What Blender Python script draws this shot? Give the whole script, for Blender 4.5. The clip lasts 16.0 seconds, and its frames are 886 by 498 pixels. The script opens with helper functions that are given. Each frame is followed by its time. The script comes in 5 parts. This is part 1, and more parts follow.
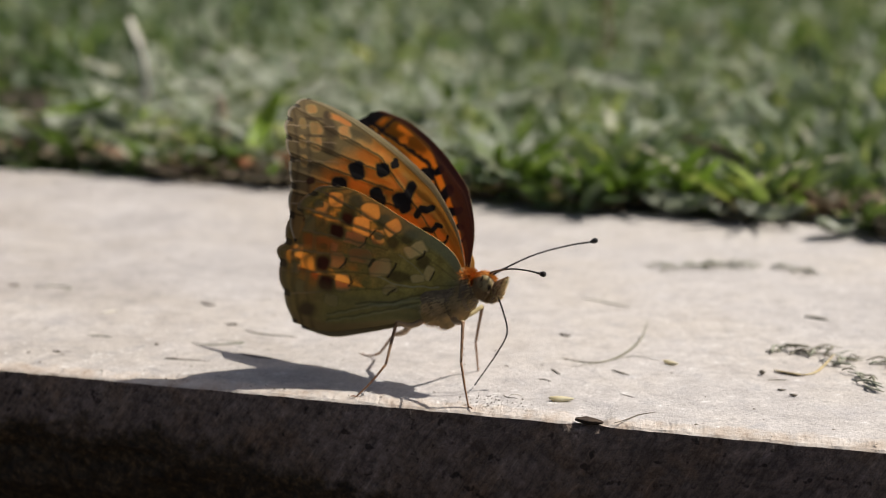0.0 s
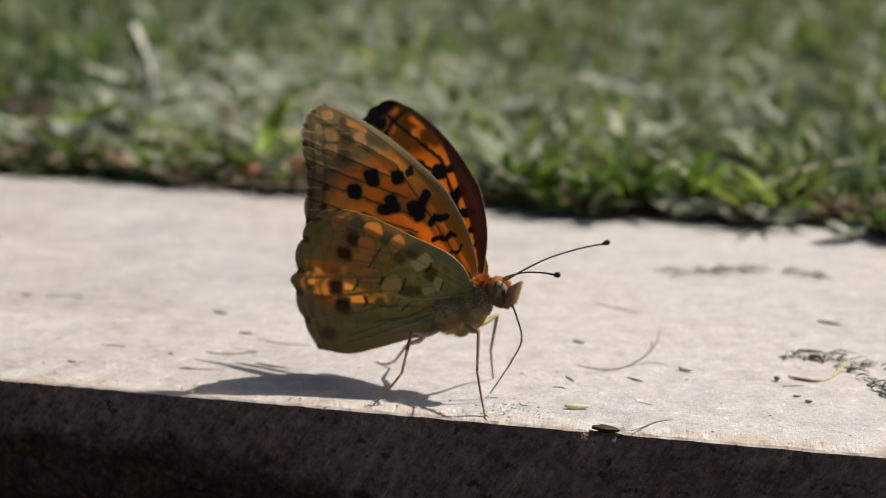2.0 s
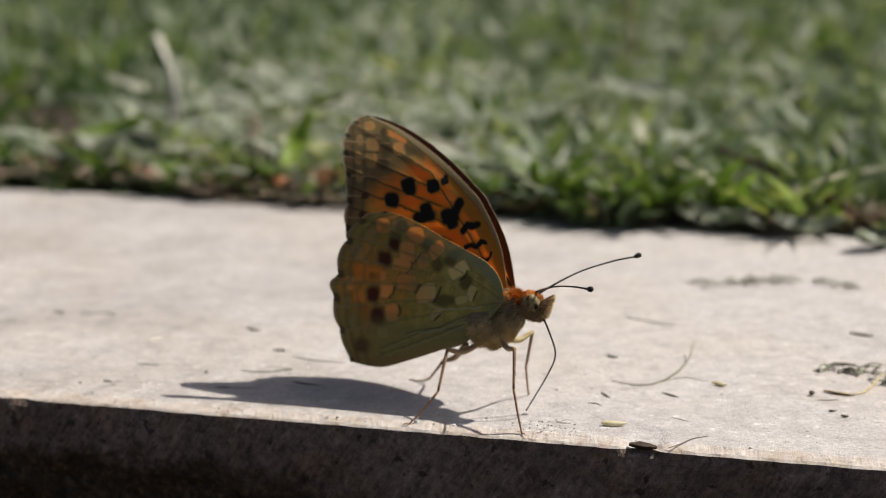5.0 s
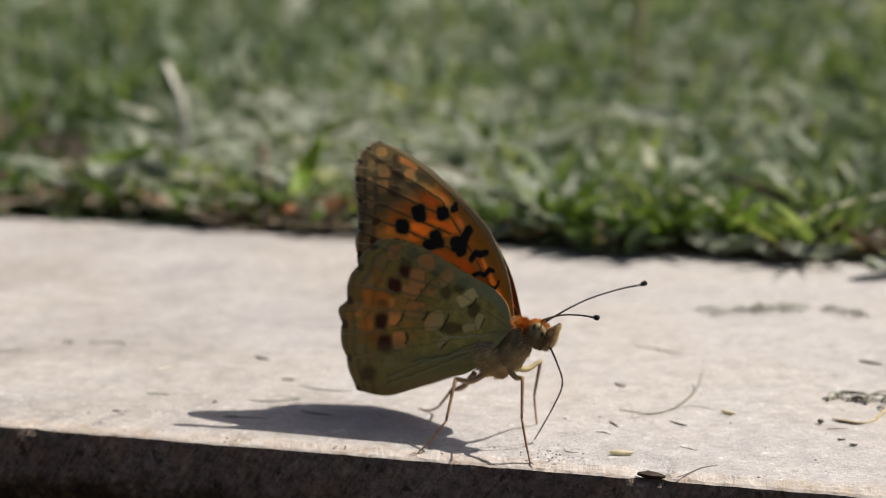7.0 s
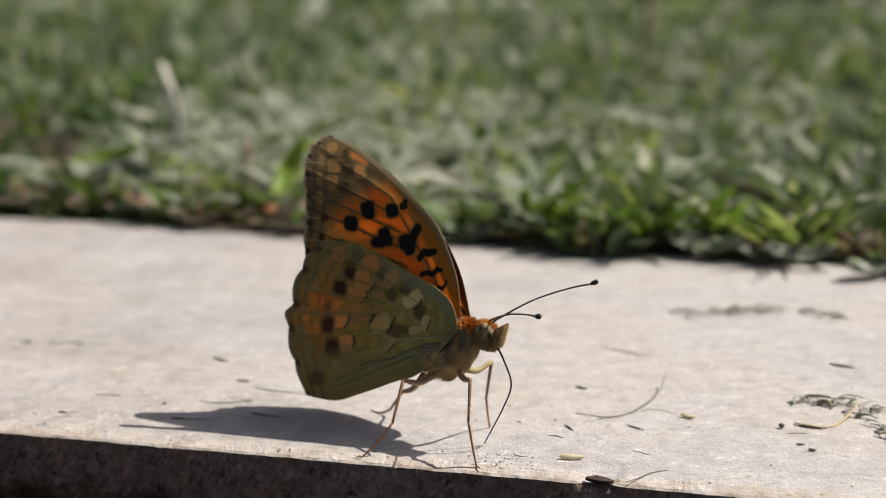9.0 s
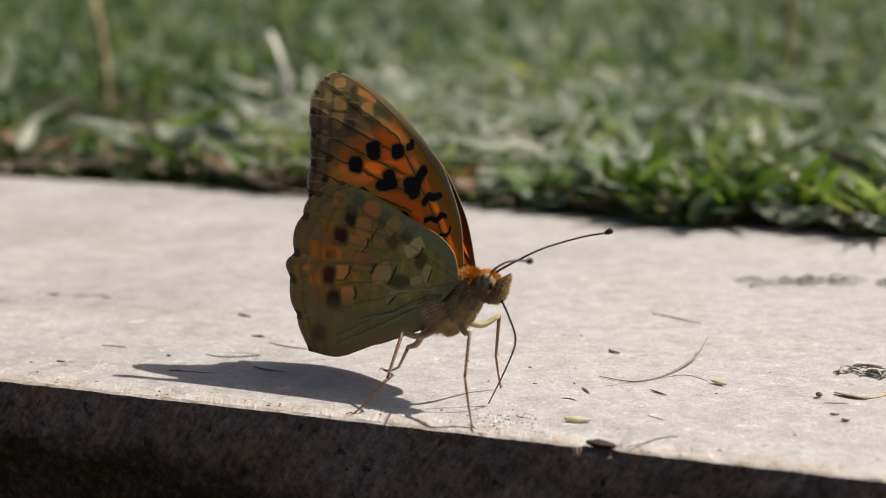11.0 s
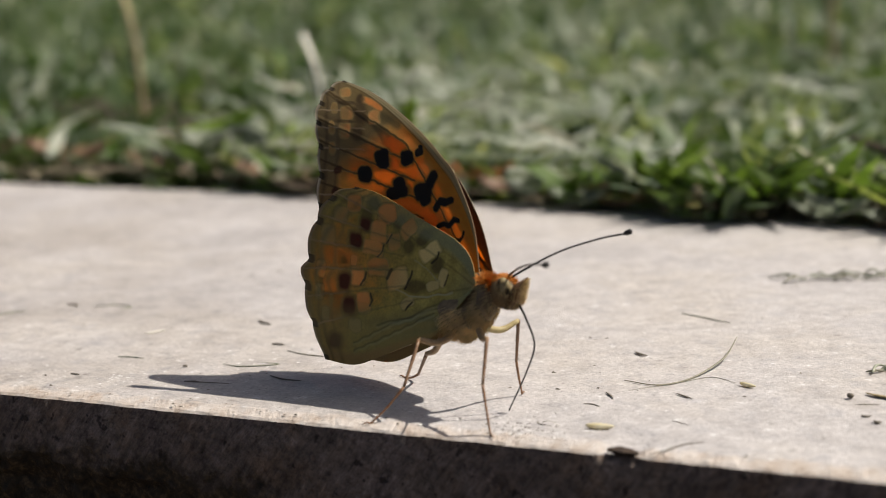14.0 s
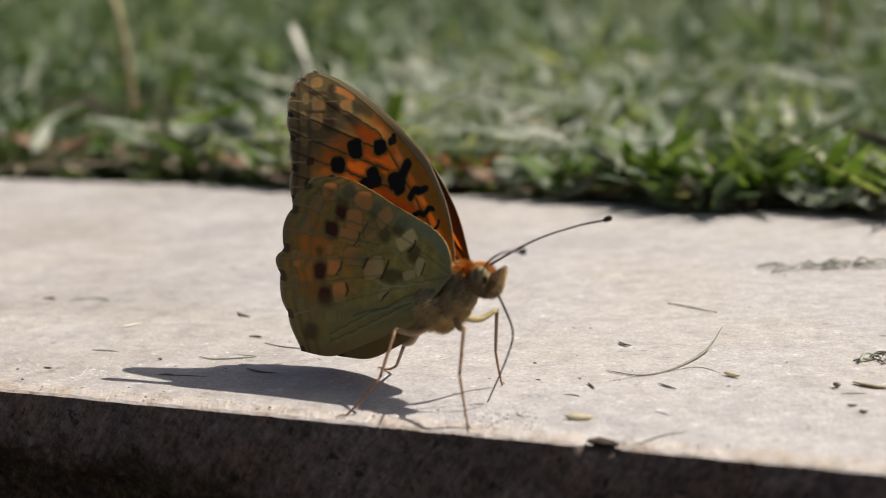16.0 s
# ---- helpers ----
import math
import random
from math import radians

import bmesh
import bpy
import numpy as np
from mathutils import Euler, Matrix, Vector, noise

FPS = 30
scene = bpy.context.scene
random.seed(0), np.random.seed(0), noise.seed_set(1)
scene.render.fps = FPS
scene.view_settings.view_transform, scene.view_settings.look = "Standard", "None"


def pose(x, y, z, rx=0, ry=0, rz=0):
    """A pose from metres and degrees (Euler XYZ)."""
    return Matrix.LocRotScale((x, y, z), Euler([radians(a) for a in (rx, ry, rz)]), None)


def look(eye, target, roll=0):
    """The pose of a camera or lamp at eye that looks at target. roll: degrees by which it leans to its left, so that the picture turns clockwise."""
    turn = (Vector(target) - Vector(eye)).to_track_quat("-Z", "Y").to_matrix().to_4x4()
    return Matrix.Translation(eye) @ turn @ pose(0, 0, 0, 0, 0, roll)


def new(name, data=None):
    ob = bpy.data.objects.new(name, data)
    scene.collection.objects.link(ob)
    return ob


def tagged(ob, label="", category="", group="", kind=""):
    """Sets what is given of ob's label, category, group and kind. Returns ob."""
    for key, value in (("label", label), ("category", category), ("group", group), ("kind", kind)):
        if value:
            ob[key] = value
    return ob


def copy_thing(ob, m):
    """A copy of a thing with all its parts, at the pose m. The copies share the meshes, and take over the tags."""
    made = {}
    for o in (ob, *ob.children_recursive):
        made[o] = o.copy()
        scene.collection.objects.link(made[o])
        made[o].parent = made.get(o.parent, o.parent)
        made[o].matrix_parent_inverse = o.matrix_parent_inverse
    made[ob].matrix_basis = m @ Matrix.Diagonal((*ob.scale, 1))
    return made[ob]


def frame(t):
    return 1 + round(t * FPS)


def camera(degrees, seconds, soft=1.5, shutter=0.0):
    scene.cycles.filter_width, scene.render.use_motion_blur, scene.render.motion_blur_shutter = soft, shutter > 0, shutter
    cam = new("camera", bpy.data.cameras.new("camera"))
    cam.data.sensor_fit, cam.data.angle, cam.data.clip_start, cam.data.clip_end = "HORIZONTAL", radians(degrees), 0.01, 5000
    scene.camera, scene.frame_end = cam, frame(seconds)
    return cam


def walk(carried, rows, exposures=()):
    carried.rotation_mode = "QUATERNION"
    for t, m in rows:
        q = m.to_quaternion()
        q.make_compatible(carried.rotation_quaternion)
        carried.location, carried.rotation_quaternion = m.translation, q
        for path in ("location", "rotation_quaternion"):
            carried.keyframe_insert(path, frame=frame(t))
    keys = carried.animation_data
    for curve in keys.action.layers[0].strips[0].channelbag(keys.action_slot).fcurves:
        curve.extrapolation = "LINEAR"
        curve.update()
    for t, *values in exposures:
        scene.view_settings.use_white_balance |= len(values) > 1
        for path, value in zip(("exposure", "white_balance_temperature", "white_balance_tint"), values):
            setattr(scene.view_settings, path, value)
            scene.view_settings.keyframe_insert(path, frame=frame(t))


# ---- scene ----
cam = camera(26, 16.0, soft=0.95)
cam.data.dof.use_dof = True
cam.data.dof.focus_distance = 0.198
cam.data.dof.aperture_fstop = 29.0
PATH = [
    (0, pose(0.06568, -0.18731, 0.05611, 78.857, -0.281, 17.822)),
    (0.5, pose(0.06564, -0.18843, 0.05738, 78.868, -0.092, 17.379)),
    (1, pose(0.06508, -0.18954, 0.05754, 78.887, -0.039, 17.575)),
    (1.5, pose(0.06475, -0.18847, 0.05756, 78.839, 0.093, 17.722)),
    (2, pose(0.06398, -0.18789, 0.05713, 78.844, 0.071, 17.710)),
    (2.5, pose(0.06394, -0.18798, 0.05693, 78.797, 0.188, 17.783)),
    (3, pose(0.06419, -0.18816, 0.05685, 78.863, 0.253, 17.879)),
    (3.5, pose(0.06341, -0.18828, 0.05749, 78.790, 0.304, 17.799)),
    (4, pose(0.06312, -0.18773, 0.05792, 78.879, 0.481, 18.113)),
    (6.3, pose(0.06069, -0.19018, 0.06078, 78.723, 0.911, 17.961)),
    (6.5, pose(0.06247, -0.18838, 0.05931, 79.310, 0.861, 18.457)),
    (7, pose(0.06233, -0.18876, 0.05982, 79.577, 0.861, 18.341)),
    (7.5, pose(0.06238, -0.18817, 0.05971, 79.811, 0.951, 18.411)),
    (8, pose(0.06260, -0.18780, 0.05918, 79.881, 0.855, 18.383)),
    (8.2, pose(0.06371, -0.18706, 0.05921, 79.862, 0.902, 18.569)),
    (10.3, pose(0.07726, -0.16672, 0.05243, 79.931, 0.676, 23.022)),
    (10.5, pose(0.07832, -0.16510, 0.05147, 80.032, 0.691, 24.056)),
    (11, pose(0.08186, -0.16035, 0.04889, 79.953, 0.694, 25.180)),
    (11.5, pose(0.08212, -0.15574, 0.04914, 79.861, 1.407, 25.575)),
    (12, pose(0.08206, -0.15532, 0.05010, 79.952, 1.601, 26.078)),
    (12.5, pose(0.08274, -0.15532, 0.04892, 80.030, 1.593, 26.402)),
    (13, pose(0.08284, -0.15420, 0.04880, 80.371, 2.046, 26.614)),
    (13.5, pose(0.08301, -0.15498, 0.04867, 80.015, 2.118, 26.240)),
    (14, pose(0.08282, -0.15414, 0.04856, 79.901, 2.029, 26.522)),
    (14.5, pose(0.08196, -0.15370, 0.04817, 79.980, 1.844, 26.592)),
    (15, pose(0.08327, -0.15196, 0.04841, 79.925, 1.998, 26.467)),
    (15.5, pose(0.08400, -0.15010, 0.04763, 79.899, 2.151, 26.441)),
    (16, pose(0.08329, -0.14961, 0.04674, 79.862, 2.368, 26.544)),
]
walk(cam, PATH)

# ---- light ----
SUN_WAY = Vector((-0.53, -0.27, -0.81)).normalized()
world = bpy.data.worlds.new("sky")
world.use_nodes = True
scene.world = world
wn = world.node_tree.nodes
sky = wn.new("ShaderNodeTexSky")
sky.sky_type = "NISHITA"
sky.sun_disc = False
sky.air_density, sky.dust_density, sky.ozone_density = 0.8, 4.0, 0.6
sky.sun_elevation = radians(53.7)
sky.sun_rotation = radians(63)
world.node_tree.links.new(sky.outputs[0], wn["Background"].inputs[0])
wn["Background"].inputs[1].default_value = 0.062
sun = new("sun", bpy.data.lights.new("sun", "SUN"))
sun.data.energy = 5.2
sun.data.angle = radians(0.5)
sun.data.color = (1.0, 0.935, 0.85)
sun.matrix_world = look((0, 0, 3), Vector((0, 0, 3)) + SUN_WAY)
scene.view_settings.exposure = 0.0


# ---- materials ----
def material(name):
    m = bpy.data.materials.new(name)
    m.use_nodes = True
    n = m.node_tree.nodes
    return m, n, m.node_tree.links, n["Principled BSDF"]


def ramp(n, stops):
    r = n.new("ShaderNodeValToRGB")
    while len(r.color_ramp.elements) < len(stops):
        r.color_ramp.elements.new(0.5)
    for e, (p, c) in zip(r.color_ramp.elements, stops):
        e.position, e.color = p, (*c, 1)
    return r


def tex(n, l, kind, scale, coord, **kw):
    t = n.new("ShaderNodeTex" + kind)
    t.inputs["Scale"].default_value = scale
    for k, v in kw.items():
        t.inputs[k].default_value = v
    l.new(coord, t.inputs["Vector"])
    return t


def mix(n, l, a, b, fac, mode="MIX"):
    m = n.new("ShaderNodeMix")
    m.data_type, m.blend_type = "RGBA", mode
    for sock, v in ((m.inputs[6], a), (m.inputs[7], b), (m.inputs[0], fac)):
        if isinstance(v, (int, float)):
            sock.default_value = v
        elif isinstance(v, tuple):
            sock.default_value = (*v, 1)
        else:
            l.new(v, sock)
    return m.outputs[2]


def bump(n, l, bsdf, height, strength, distance):
    b = n.new("ShaderNodeBump")
    b.inputs["Strength"].default_value = strength
    b.inputs["Distance"].default_value = distance
    l.new(height, b.inputs["Height"])
    l.new(b.outputs[0], bsdf.inputs["Normal"])


def coords(n):
    return n.new("ShaderNodeTexCoord").outputs["Object"]


def stone_material():
    m, n, l, b = material("limestone")
    co = coords(n)
    big = tex(n, l, "Noise", 24, co, Detail=6, Roughness=0.6)
    mid = tex(n, l, "Noise", 260, co, Detail=10, Roughness=0.74)
    fine = tex(n, l, "Noise", 1700, co, Detail=5, Roughness=0.75)
    c1 = ramp(n, [(0.28, (0.428, 0.404, 0.392)), (0.45, (0.556, 0.527, 0.510)), (0.58, (0.556, 0.515, 0.474)), (0.72, (0.613, 0.584, 0.568))])
    l.new(big.outputs[0], c1.inputs[0])
    c2 = ramp(n, [(0.30, (0.42, 0.40, 0.40)), (0.42, (0.80, 0.78, 0.77)), (0.53, (1.0, 0.99, 0.98)), (0.68, (1.16, 1.15, 1.14))])
    l.new(mid.outputs[0], c2.inputs[0])
    col = mix(n, l, c1.outputs[0], c2.outputs[0], 0.6, "MULTIPLY")
    c3 = ramp(n, [(0.28, (0.50, 0.49, 0.48)), (0.44, (1, 1, 1)), (0.66, (1.0, 1.0, 1.0)), (0.8, (1.18, 1.18, 1.18))])
    l.new(fine.outputs[0], c3.inputs[0])
    col = mix(n, l, col, c3.outputs[0], 0.75, "MULTIPLY")
    pits = tex(n, l, "Voronoi", 330, co, Randomness=1.0)
    c4 = ramp(n, [(0.0, (0.35, 0.33, 0.31)), (0.12, (0.7, 0.69, 0.68)), (0.2, (1, 1, 1))])
    l.new(pits.outputs["Distance"], c4.inputs[0])
    gate = tex(n, l, "Noise", 95, co, Detail=3)
    g = ramp(n, [(0.54, (0, 0, 0)), (0.62, (1, 1, 1))])
    l.new(gate.outputs[0], g.inputs[0])
    col = mix(n, l, col, mix(n, l, col, c4.outputs[0], 1.0, "MULTIPLY"), g.outputs[0])
    stain = tex(n, l, "Noise", 60, co, Detail=8, Roughness=0.7)
    c5 = ramp(n, [(0.57, (1, 1, 1)), (0.68, (0.80, 0.78, 0.77)), (0.8, (0.62, 0.60, 0.58))])
    l.new(stain.outputs[0], c5.inputs[0])
    col = mix(n, l, col, c5.outputs[0], 0.8, "MULTIPLY")
    fleck = tex(n, l, "Noise", 520, co, Detail=3, Roughness=0.8)
    c6 = ramp(n, [(0.62, (0, 0, 0)), (0.70, (1, 1, 1))])
    l.new(fleck.outputs[0], c6.inputs[0])
    col = mix(n, l, col, mix(n, l, col, (0.80, 0.79, 0.78), 0.75), c6.outputs[0])
    smudge = tex(n, l, "Noise", 330, co, Detail=7, Roughness=0.66, Distortion=0.6)
    c7 = ramp(n, [(0.52, (0, 0, 0)), (0.64, (0.7, 0.7, 0.7)), (0.75, (1, 1, 1))])
    l.new(smudge.outputs[0], c7.inputs[0])
    col = mix(n, l, col, mix(n, l, col, (0.34, 0.33, 0.345), 0.52), c7.outputs[0])
    speck = tex(n, l, "Noise", 2600, co, Detail=2, Roughness=0.5)
    c9 = ramp(n, [(0.27, (0.45, 0.43, 0.42)), (0.36, (0.92, 0.92, 0.92)), (0.55, (1.0, 1.0, 1.0)), (0.70, (1.22, 1.22, 1.22))])
    l.new(speck.outputs[0], c9.inputs[0])
    col = mix(n, l, col, c9.outputs[0], 0.8, "MULTIPLY")
    grain = tex(n, l, "Noise", 800, co, Detail=6, Roughness=0.8)
    c10 = ramp(n, [(0.34, (0.62, 0.60, 0.60)), (0.46, (0.97, 0.97, 0.97)), (0.62, (1.10, 1.10, 1.10))])
    l.new(grain.outputs[0], c10.inputs[0])
    col = mix(n, l, col, c10.outputs[0], 0.5, "MULTIPLY")
    grime = tex(n, l, "Noise", 42, co, Detail=6, Roughness=0.6)
    sep = n.new("ShaderNodeSeparateXYZ")
    l.new(co, sep.inputs[0])
    west = n.new("ShaderNodeMapRange")
    for k, v in ((1, 0.02), (2, -0.07), (3, 0.0), (4, 1.0)):
        west.inputs[k].default_value = v
    l.new(sep.outputs[0], west.inputs[0])
    c8 = ramp(n, [(0.38, (0, 0, 0)), (0.60, (1, 1, 1))])
    l.new(grime.outputs[0], c8.inputs[0])
    both = n.new("ShaderNodeMath")
    both.operation = "MULTIPLY"
    l.new(c8.outputs[0], both.inputs[0])
    l.new(west.outputs[0], both.inputs[1])
    col = mix(n, l, col, mix(n, l, col, (0.78, 0.765, 0.755), 1.0, "MULTIPLY"), both.outputs[0])
    # ochre weathering along the worn front edge
    xyz = n.new("ShaderNodeSeparateXYZ")
    l.new(co, xyz.inputs[0])
    rag = tex(n, l, "Noise", 420, co, Detail=8, Roughness=0.7)
    wide = n.new("ShaderNodeMath")
    wide.operation = "MULTIPLY_ADD"
    wide.inputs[1].default_value = 0.0075
    l.new(rag.outputs[0], wide.inputs[0])
    l.new(xyz.outputs[1], wide.inputs[2])
    band = n.new("ShaderNodeMapRange")
    for k, v in ((1, 0.0074), (2, 0.0058), (3, 0.0), (4, 0.8)):
        band.inputs[k].default_value = v
    l.new(wide.outputs[0], band.inputs[0])
    och = ramp(n, [(0.35, (0.27, 0.18, 0.12)), (0.43, (0.52, 0.42, 0.33)), (0.53, (0.62, 0.545, 0.475)), (0.66, (0.70, 0.64, 0.58))])
    l.new(mid.outputs[0], och.inputs[0])
    col = mix(n, l, col, och.outputs[0], band.outputs[0])
    l.new(col, b.inputs["Base Color"])
    b.inputs["Roughness"].default_value = 0.62
    add = n.new("ShaderNodeMath")
    l.new(mid.outputs[0], add.inputs[0])
    l.new(fine.outputs[0], add.inputs[1])
    bump(n, l, b, add.outputs[0], 0.65, 0.0003)
    return m


def sawn_face_material():
    m, n, l, b = material("brown_stone_face")
    co = coords(n)
    mp = n.new("ShaderNodeMapping")
    mp.inputs["Rotation"].default_value = (0, radians(-34), 0)
    l.new(co, mp.inputs[0])
    ms = n.new("ShaderNodeMapping")
    ms.inputs["Scale"].default_value = (1.0, 1.0, 0.3)
    l.new(mp.outputs[0], ms.inputs[0])
    streak = tex(n, l, "Noise", 620, ms.outputs[0], Detail=7, Roughness=0.72, Distortion=0.8)
    big = tex(n, l, "Noise", 70, co, Detail=6, Roughness=0.6)
    fine = tex(n, l, "Noise", 1100, co, Detail=6, Roughness=0.7)
    # base colour browner and darker than the top of the kerb
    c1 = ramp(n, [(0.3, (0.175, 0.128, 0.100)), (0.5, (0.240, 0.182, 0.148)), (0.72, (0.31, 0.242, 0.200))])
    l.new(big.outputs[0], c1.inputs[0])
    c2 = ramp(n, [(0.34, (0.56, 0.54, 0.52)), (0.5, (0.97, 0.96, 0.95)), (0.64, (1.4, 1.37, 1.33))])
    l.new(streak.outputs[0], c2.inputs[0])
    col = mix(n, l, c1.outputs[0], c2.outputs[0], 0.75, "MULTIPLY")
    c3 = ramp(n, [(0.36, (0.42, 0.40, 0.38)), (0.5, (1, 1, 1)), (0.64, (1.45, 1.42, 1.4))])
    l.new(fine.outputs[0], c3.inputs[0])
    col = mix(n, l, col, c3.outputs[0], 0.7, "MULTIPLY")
    mq = n.new("ShaderNodeMapping")
    mq.inputs["Scale"].default_value = (1.0, 1.0, 0.13)
    l.new(mp.outputs[0], mq.inputs[0])
    mark = tex(n, l, "Noise", 2300, mq.outputs[0], Detail=5, Roughness=0.75)
    c4 = ramp(n, [(0.34, (0.45, 0.43, 0.43)), (0.46, (0.95, 0.95, 0.95)), (0.56, (1.05, 1.04, 1.05)), (0.68, (1.7, 1.66, 1.7))])
    l.new(mark.outputs[0], c4.inputs[0])
    col = mix(n, l, col, c4.outputs[0], 0.8, "MULTIPLY")
    pit = tex(n, l, "Noise", 900, co, Detail=2, Roughness=0.5)
    c6 = ramp(n, [(0.30, (0.16, 0.14, 0.13)), (0.37, (1, 1, 1)), (0.70, (1, 1, 1)), (0.76, (1.6, 1.5, 1.4))])
    l.new(pit.outputs[0], c6.inputs[0])
    col = mix(n, l, col, c6.outputs[0], 0.85, "MULTIPLY")
    hue = tex(n, l, "Noise", 130, co, Detail=5, Roughness=0.65)
    c7 = ramp(n, [(0.38, (1.10, 0.98, 0.84)), (0.5, (1, 1, 1)), (0.64, (0.97, 0.97, 1.03))])
    l.new(hue.outputs[0], c7.inputs[0])
    col = mix(n, l, col, c7.outputs[0], 0.9, "MULTIPLY")
    # old soil clinging to the foot of the face, lower to the east
    xyz = n.new("ShaderNodeSeparateXYZ")
    l.new(co, xyz.inputs[0])
    rise = n.new("ShaderNodeMapRange")
    rise.interpolation_type = "SMOOTHSTEP"
    for k, v in ((1, -0.032), (2, 0.006), (3, 0.0050), (4, 0.0102)):
        rise.inputs[k].default_value = v
    l.new(xyz.outputs[0], rise.inputs[0])
    rag = tex(n, l, "Noise", 230, co, Detail=9, Roughness=0.68)
    depth = n.new("ShaderNodeMath")
    depth.operation = "ADD"
    l.new(xyz.outputs[2], depth.inputs[0])
    l.new(rise.outputs[0], depth.inputs[1])
    torn = n.new("ShaderNodeMath")
    torn.operation = "MULTIPLY_ADD"
    torn.inputs[1].default_value = 0.013
    l.new(rag.outputs[0], torn.inputs[0])
    l.new(depth.outputs[0], torn.inputs[2])
    cover = n.new("ShaderNodeMapRange")
    for k, v in ((1, 0.0068), (2, 0.0044), (3, 0.0), (4, 0.95)):
        cover.inputs[k].default_value = v
    l.new(torn.outputs[0], cover.inputs[0])
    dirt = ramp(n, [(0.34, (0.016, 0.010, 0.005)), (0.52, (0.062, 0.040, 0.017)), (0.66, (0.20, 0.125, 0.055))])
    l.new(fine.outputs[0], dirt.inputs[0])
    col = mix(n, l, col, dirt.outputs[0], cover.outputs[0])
    l.new(col, b.inputs["Base Color"])
    b.inputs["Roughness"].default_value = 0.8
    add = n.new("ShaderNodeMath")
    l.new(streak.outputs[0], add.inputs[0])
    l.new(fine.outputs[0], add.inputs[1])
    bump(n, l, b, add.outputs[0], 0.9, 0.0009)
    return m


def soil_material(name="soil", dark=1.0):
    m, n, l, b = material(name)
    co = coords(n)
    big = tex(n, l, "Noise", 45, co, Detail=6)
    fine = tex(n, l, "Noise", 520, co, Detail=7, Roughness=0.7)
    c1 = ramp(n, [(0.35, (0.030 * dark, 0.022 * dark, 0.012 * dark)), (0.55, (0.075 * dark, 0.052 * dark, 0.028 * dark)), (0.7, (0.12 * dark, 0.09 * dark, 0.05 * dark))])
    l.new(big.outputs[0], c1.inputs[0])
    c3 = ramp(n, [(0.3, (0.3, 0.3, 0.3)), (0.6, (1.2, 1.2, 1.2))])
    l.new(fine.outputs[0], c3.inputs[0])
    l.new(mix(n, l, c1.outputs[0], c3.outputs[0], 0.9, "MULTIPLY"), b.inputs["Base Color"])
    b.inputs["Roughness"].default_value = 0.95
    bump(n, l, b, fine.outputs[0], 0.8, 0.002)
    return m


def turf_material():
    """Mown lawn too far off for single blades."""
    m, n, l, b = material("distant_turf")
    co = coords(n)
    big = tex(n, l, "Noise", 3, co, Detail=6, Roughness=0.65)
    fine = tex(n, l, "Noise", 90, co, Detail=8, Roughness=0.75)
    c1 = ramp(n, [(0.35, (0.075, 0.105, 0.045)), (0.5, (0.125, 0.16, 0.085)), (0.65, (0.20, 0.215, 0.14))])
    l.new(big.outputs[0], c1.inputs[0])
    c2 = ramp(n, [(0.34, (0.35, 0.38, 0.32)), (0.5, (0.95, 0.97, 0.92)), (0.66, (1.5, 1.45, 1.35))])
    l.new(fine.outputs[0], c2.inputs[0])
    l.new(mix(n, l, c1.outputs[0], c2.outputs[0], 0.9, "MULTIPLY"), b.inputs["Base Color"])
    b.inputs["Roughness"].default_value = 0.9
    bump(n, l, b, fine.outputs[0], 0.9, 0.012)
    return m


def blade_material(name, stops, trans=0.35, rough=0.4):
    m, n, l, b = material(name)
    geo = n.new("ShaderNodeNewGeometry")
    r = ramp(n, stops)
    l.new(geo.outputs["Random Per Island"], r.inputs[0])
    co = coords(n)
    nz = tex(n, l, "Noise", 300, co, Detail=4)
    c = ramp(n, [(0.3, (0.75, 0.75, 0.7)), (0.65, (1.12, 1.12, 1.12))])
    l.new(nz.outputs[0], c.inputs[0])
    col = mix(n, l, r.outputs[0], c.outputs[0], 0.7, "MULTIPLY")
    patch = tex(n, l, "Noise", 70, co, Detail=4, Roughness=0.65)
    pc = ramp(n, [(0.36, (0.34, 0.42, 0.30)), (0.46, (0.80, 0.87, 0.78)), (0.56, (1.02, 1.02, 1.0)), (0.68, (1.22, 1.20, 1.18))])
    l.new(patch.outputs[0], pc.inputs[0])
    col = mix(n, l, col, pc.outputs[0], 0.85, "MULTIPLY")
    l.new(col, b.inputs["Base Color"])
    b.inputs["Roughness"].default_value = rough
    t = n.new("ShaderNodeBsdfTranslucent")
    l.new(mix(n, l, col, (1.6, 1.9, 0.5), 1.0, "MULTIPLY"), t.inputs[0])
    ms = n.new("ShaderNodeMixShader")
    ms.inputs[0].default_value = trans
    l.new(b.outputs[0], ms.inputs[1])
    l.new(t.outputs[0], ms.inputs[2])
    l.new(ms.outputs[0], n["Material Output"].inputs[0])
    return m


def wing_material(name, trans):
    """Pigment of the scales from the mesh, light passing through the membrane."""
    m, n, l, b = material(name)
    at = n.new("ShaderNodeAttribute")
    at.attribute_name = "pigment"
    co = coords(n)
    scales = tex(n, l, "Noise", 9000, co, Detail=3)
    c = ramp(n, [(0.3, (0.8, 0.8, 0.8)), (0.7, (1.15, 1.15, 1.15))])
    l.new(scales.outputs[0], c.inputs[0])
    col = mix(n, l, at.outputs["Color"], c.outputs[0], 0.7, "MULTIPLY")
    l.new(col, b.inputs["Base Color"])
    b.inputs["Roughness"].default_value = 0.6
    b.inputs["Specular IOR Level"].default_value = 0.25
    t = n.new("ShaderNodeBsdfTranslucent")
    g = n.new("ShaderNodeGamma")
    g.inputs[1].default_value = 0.50
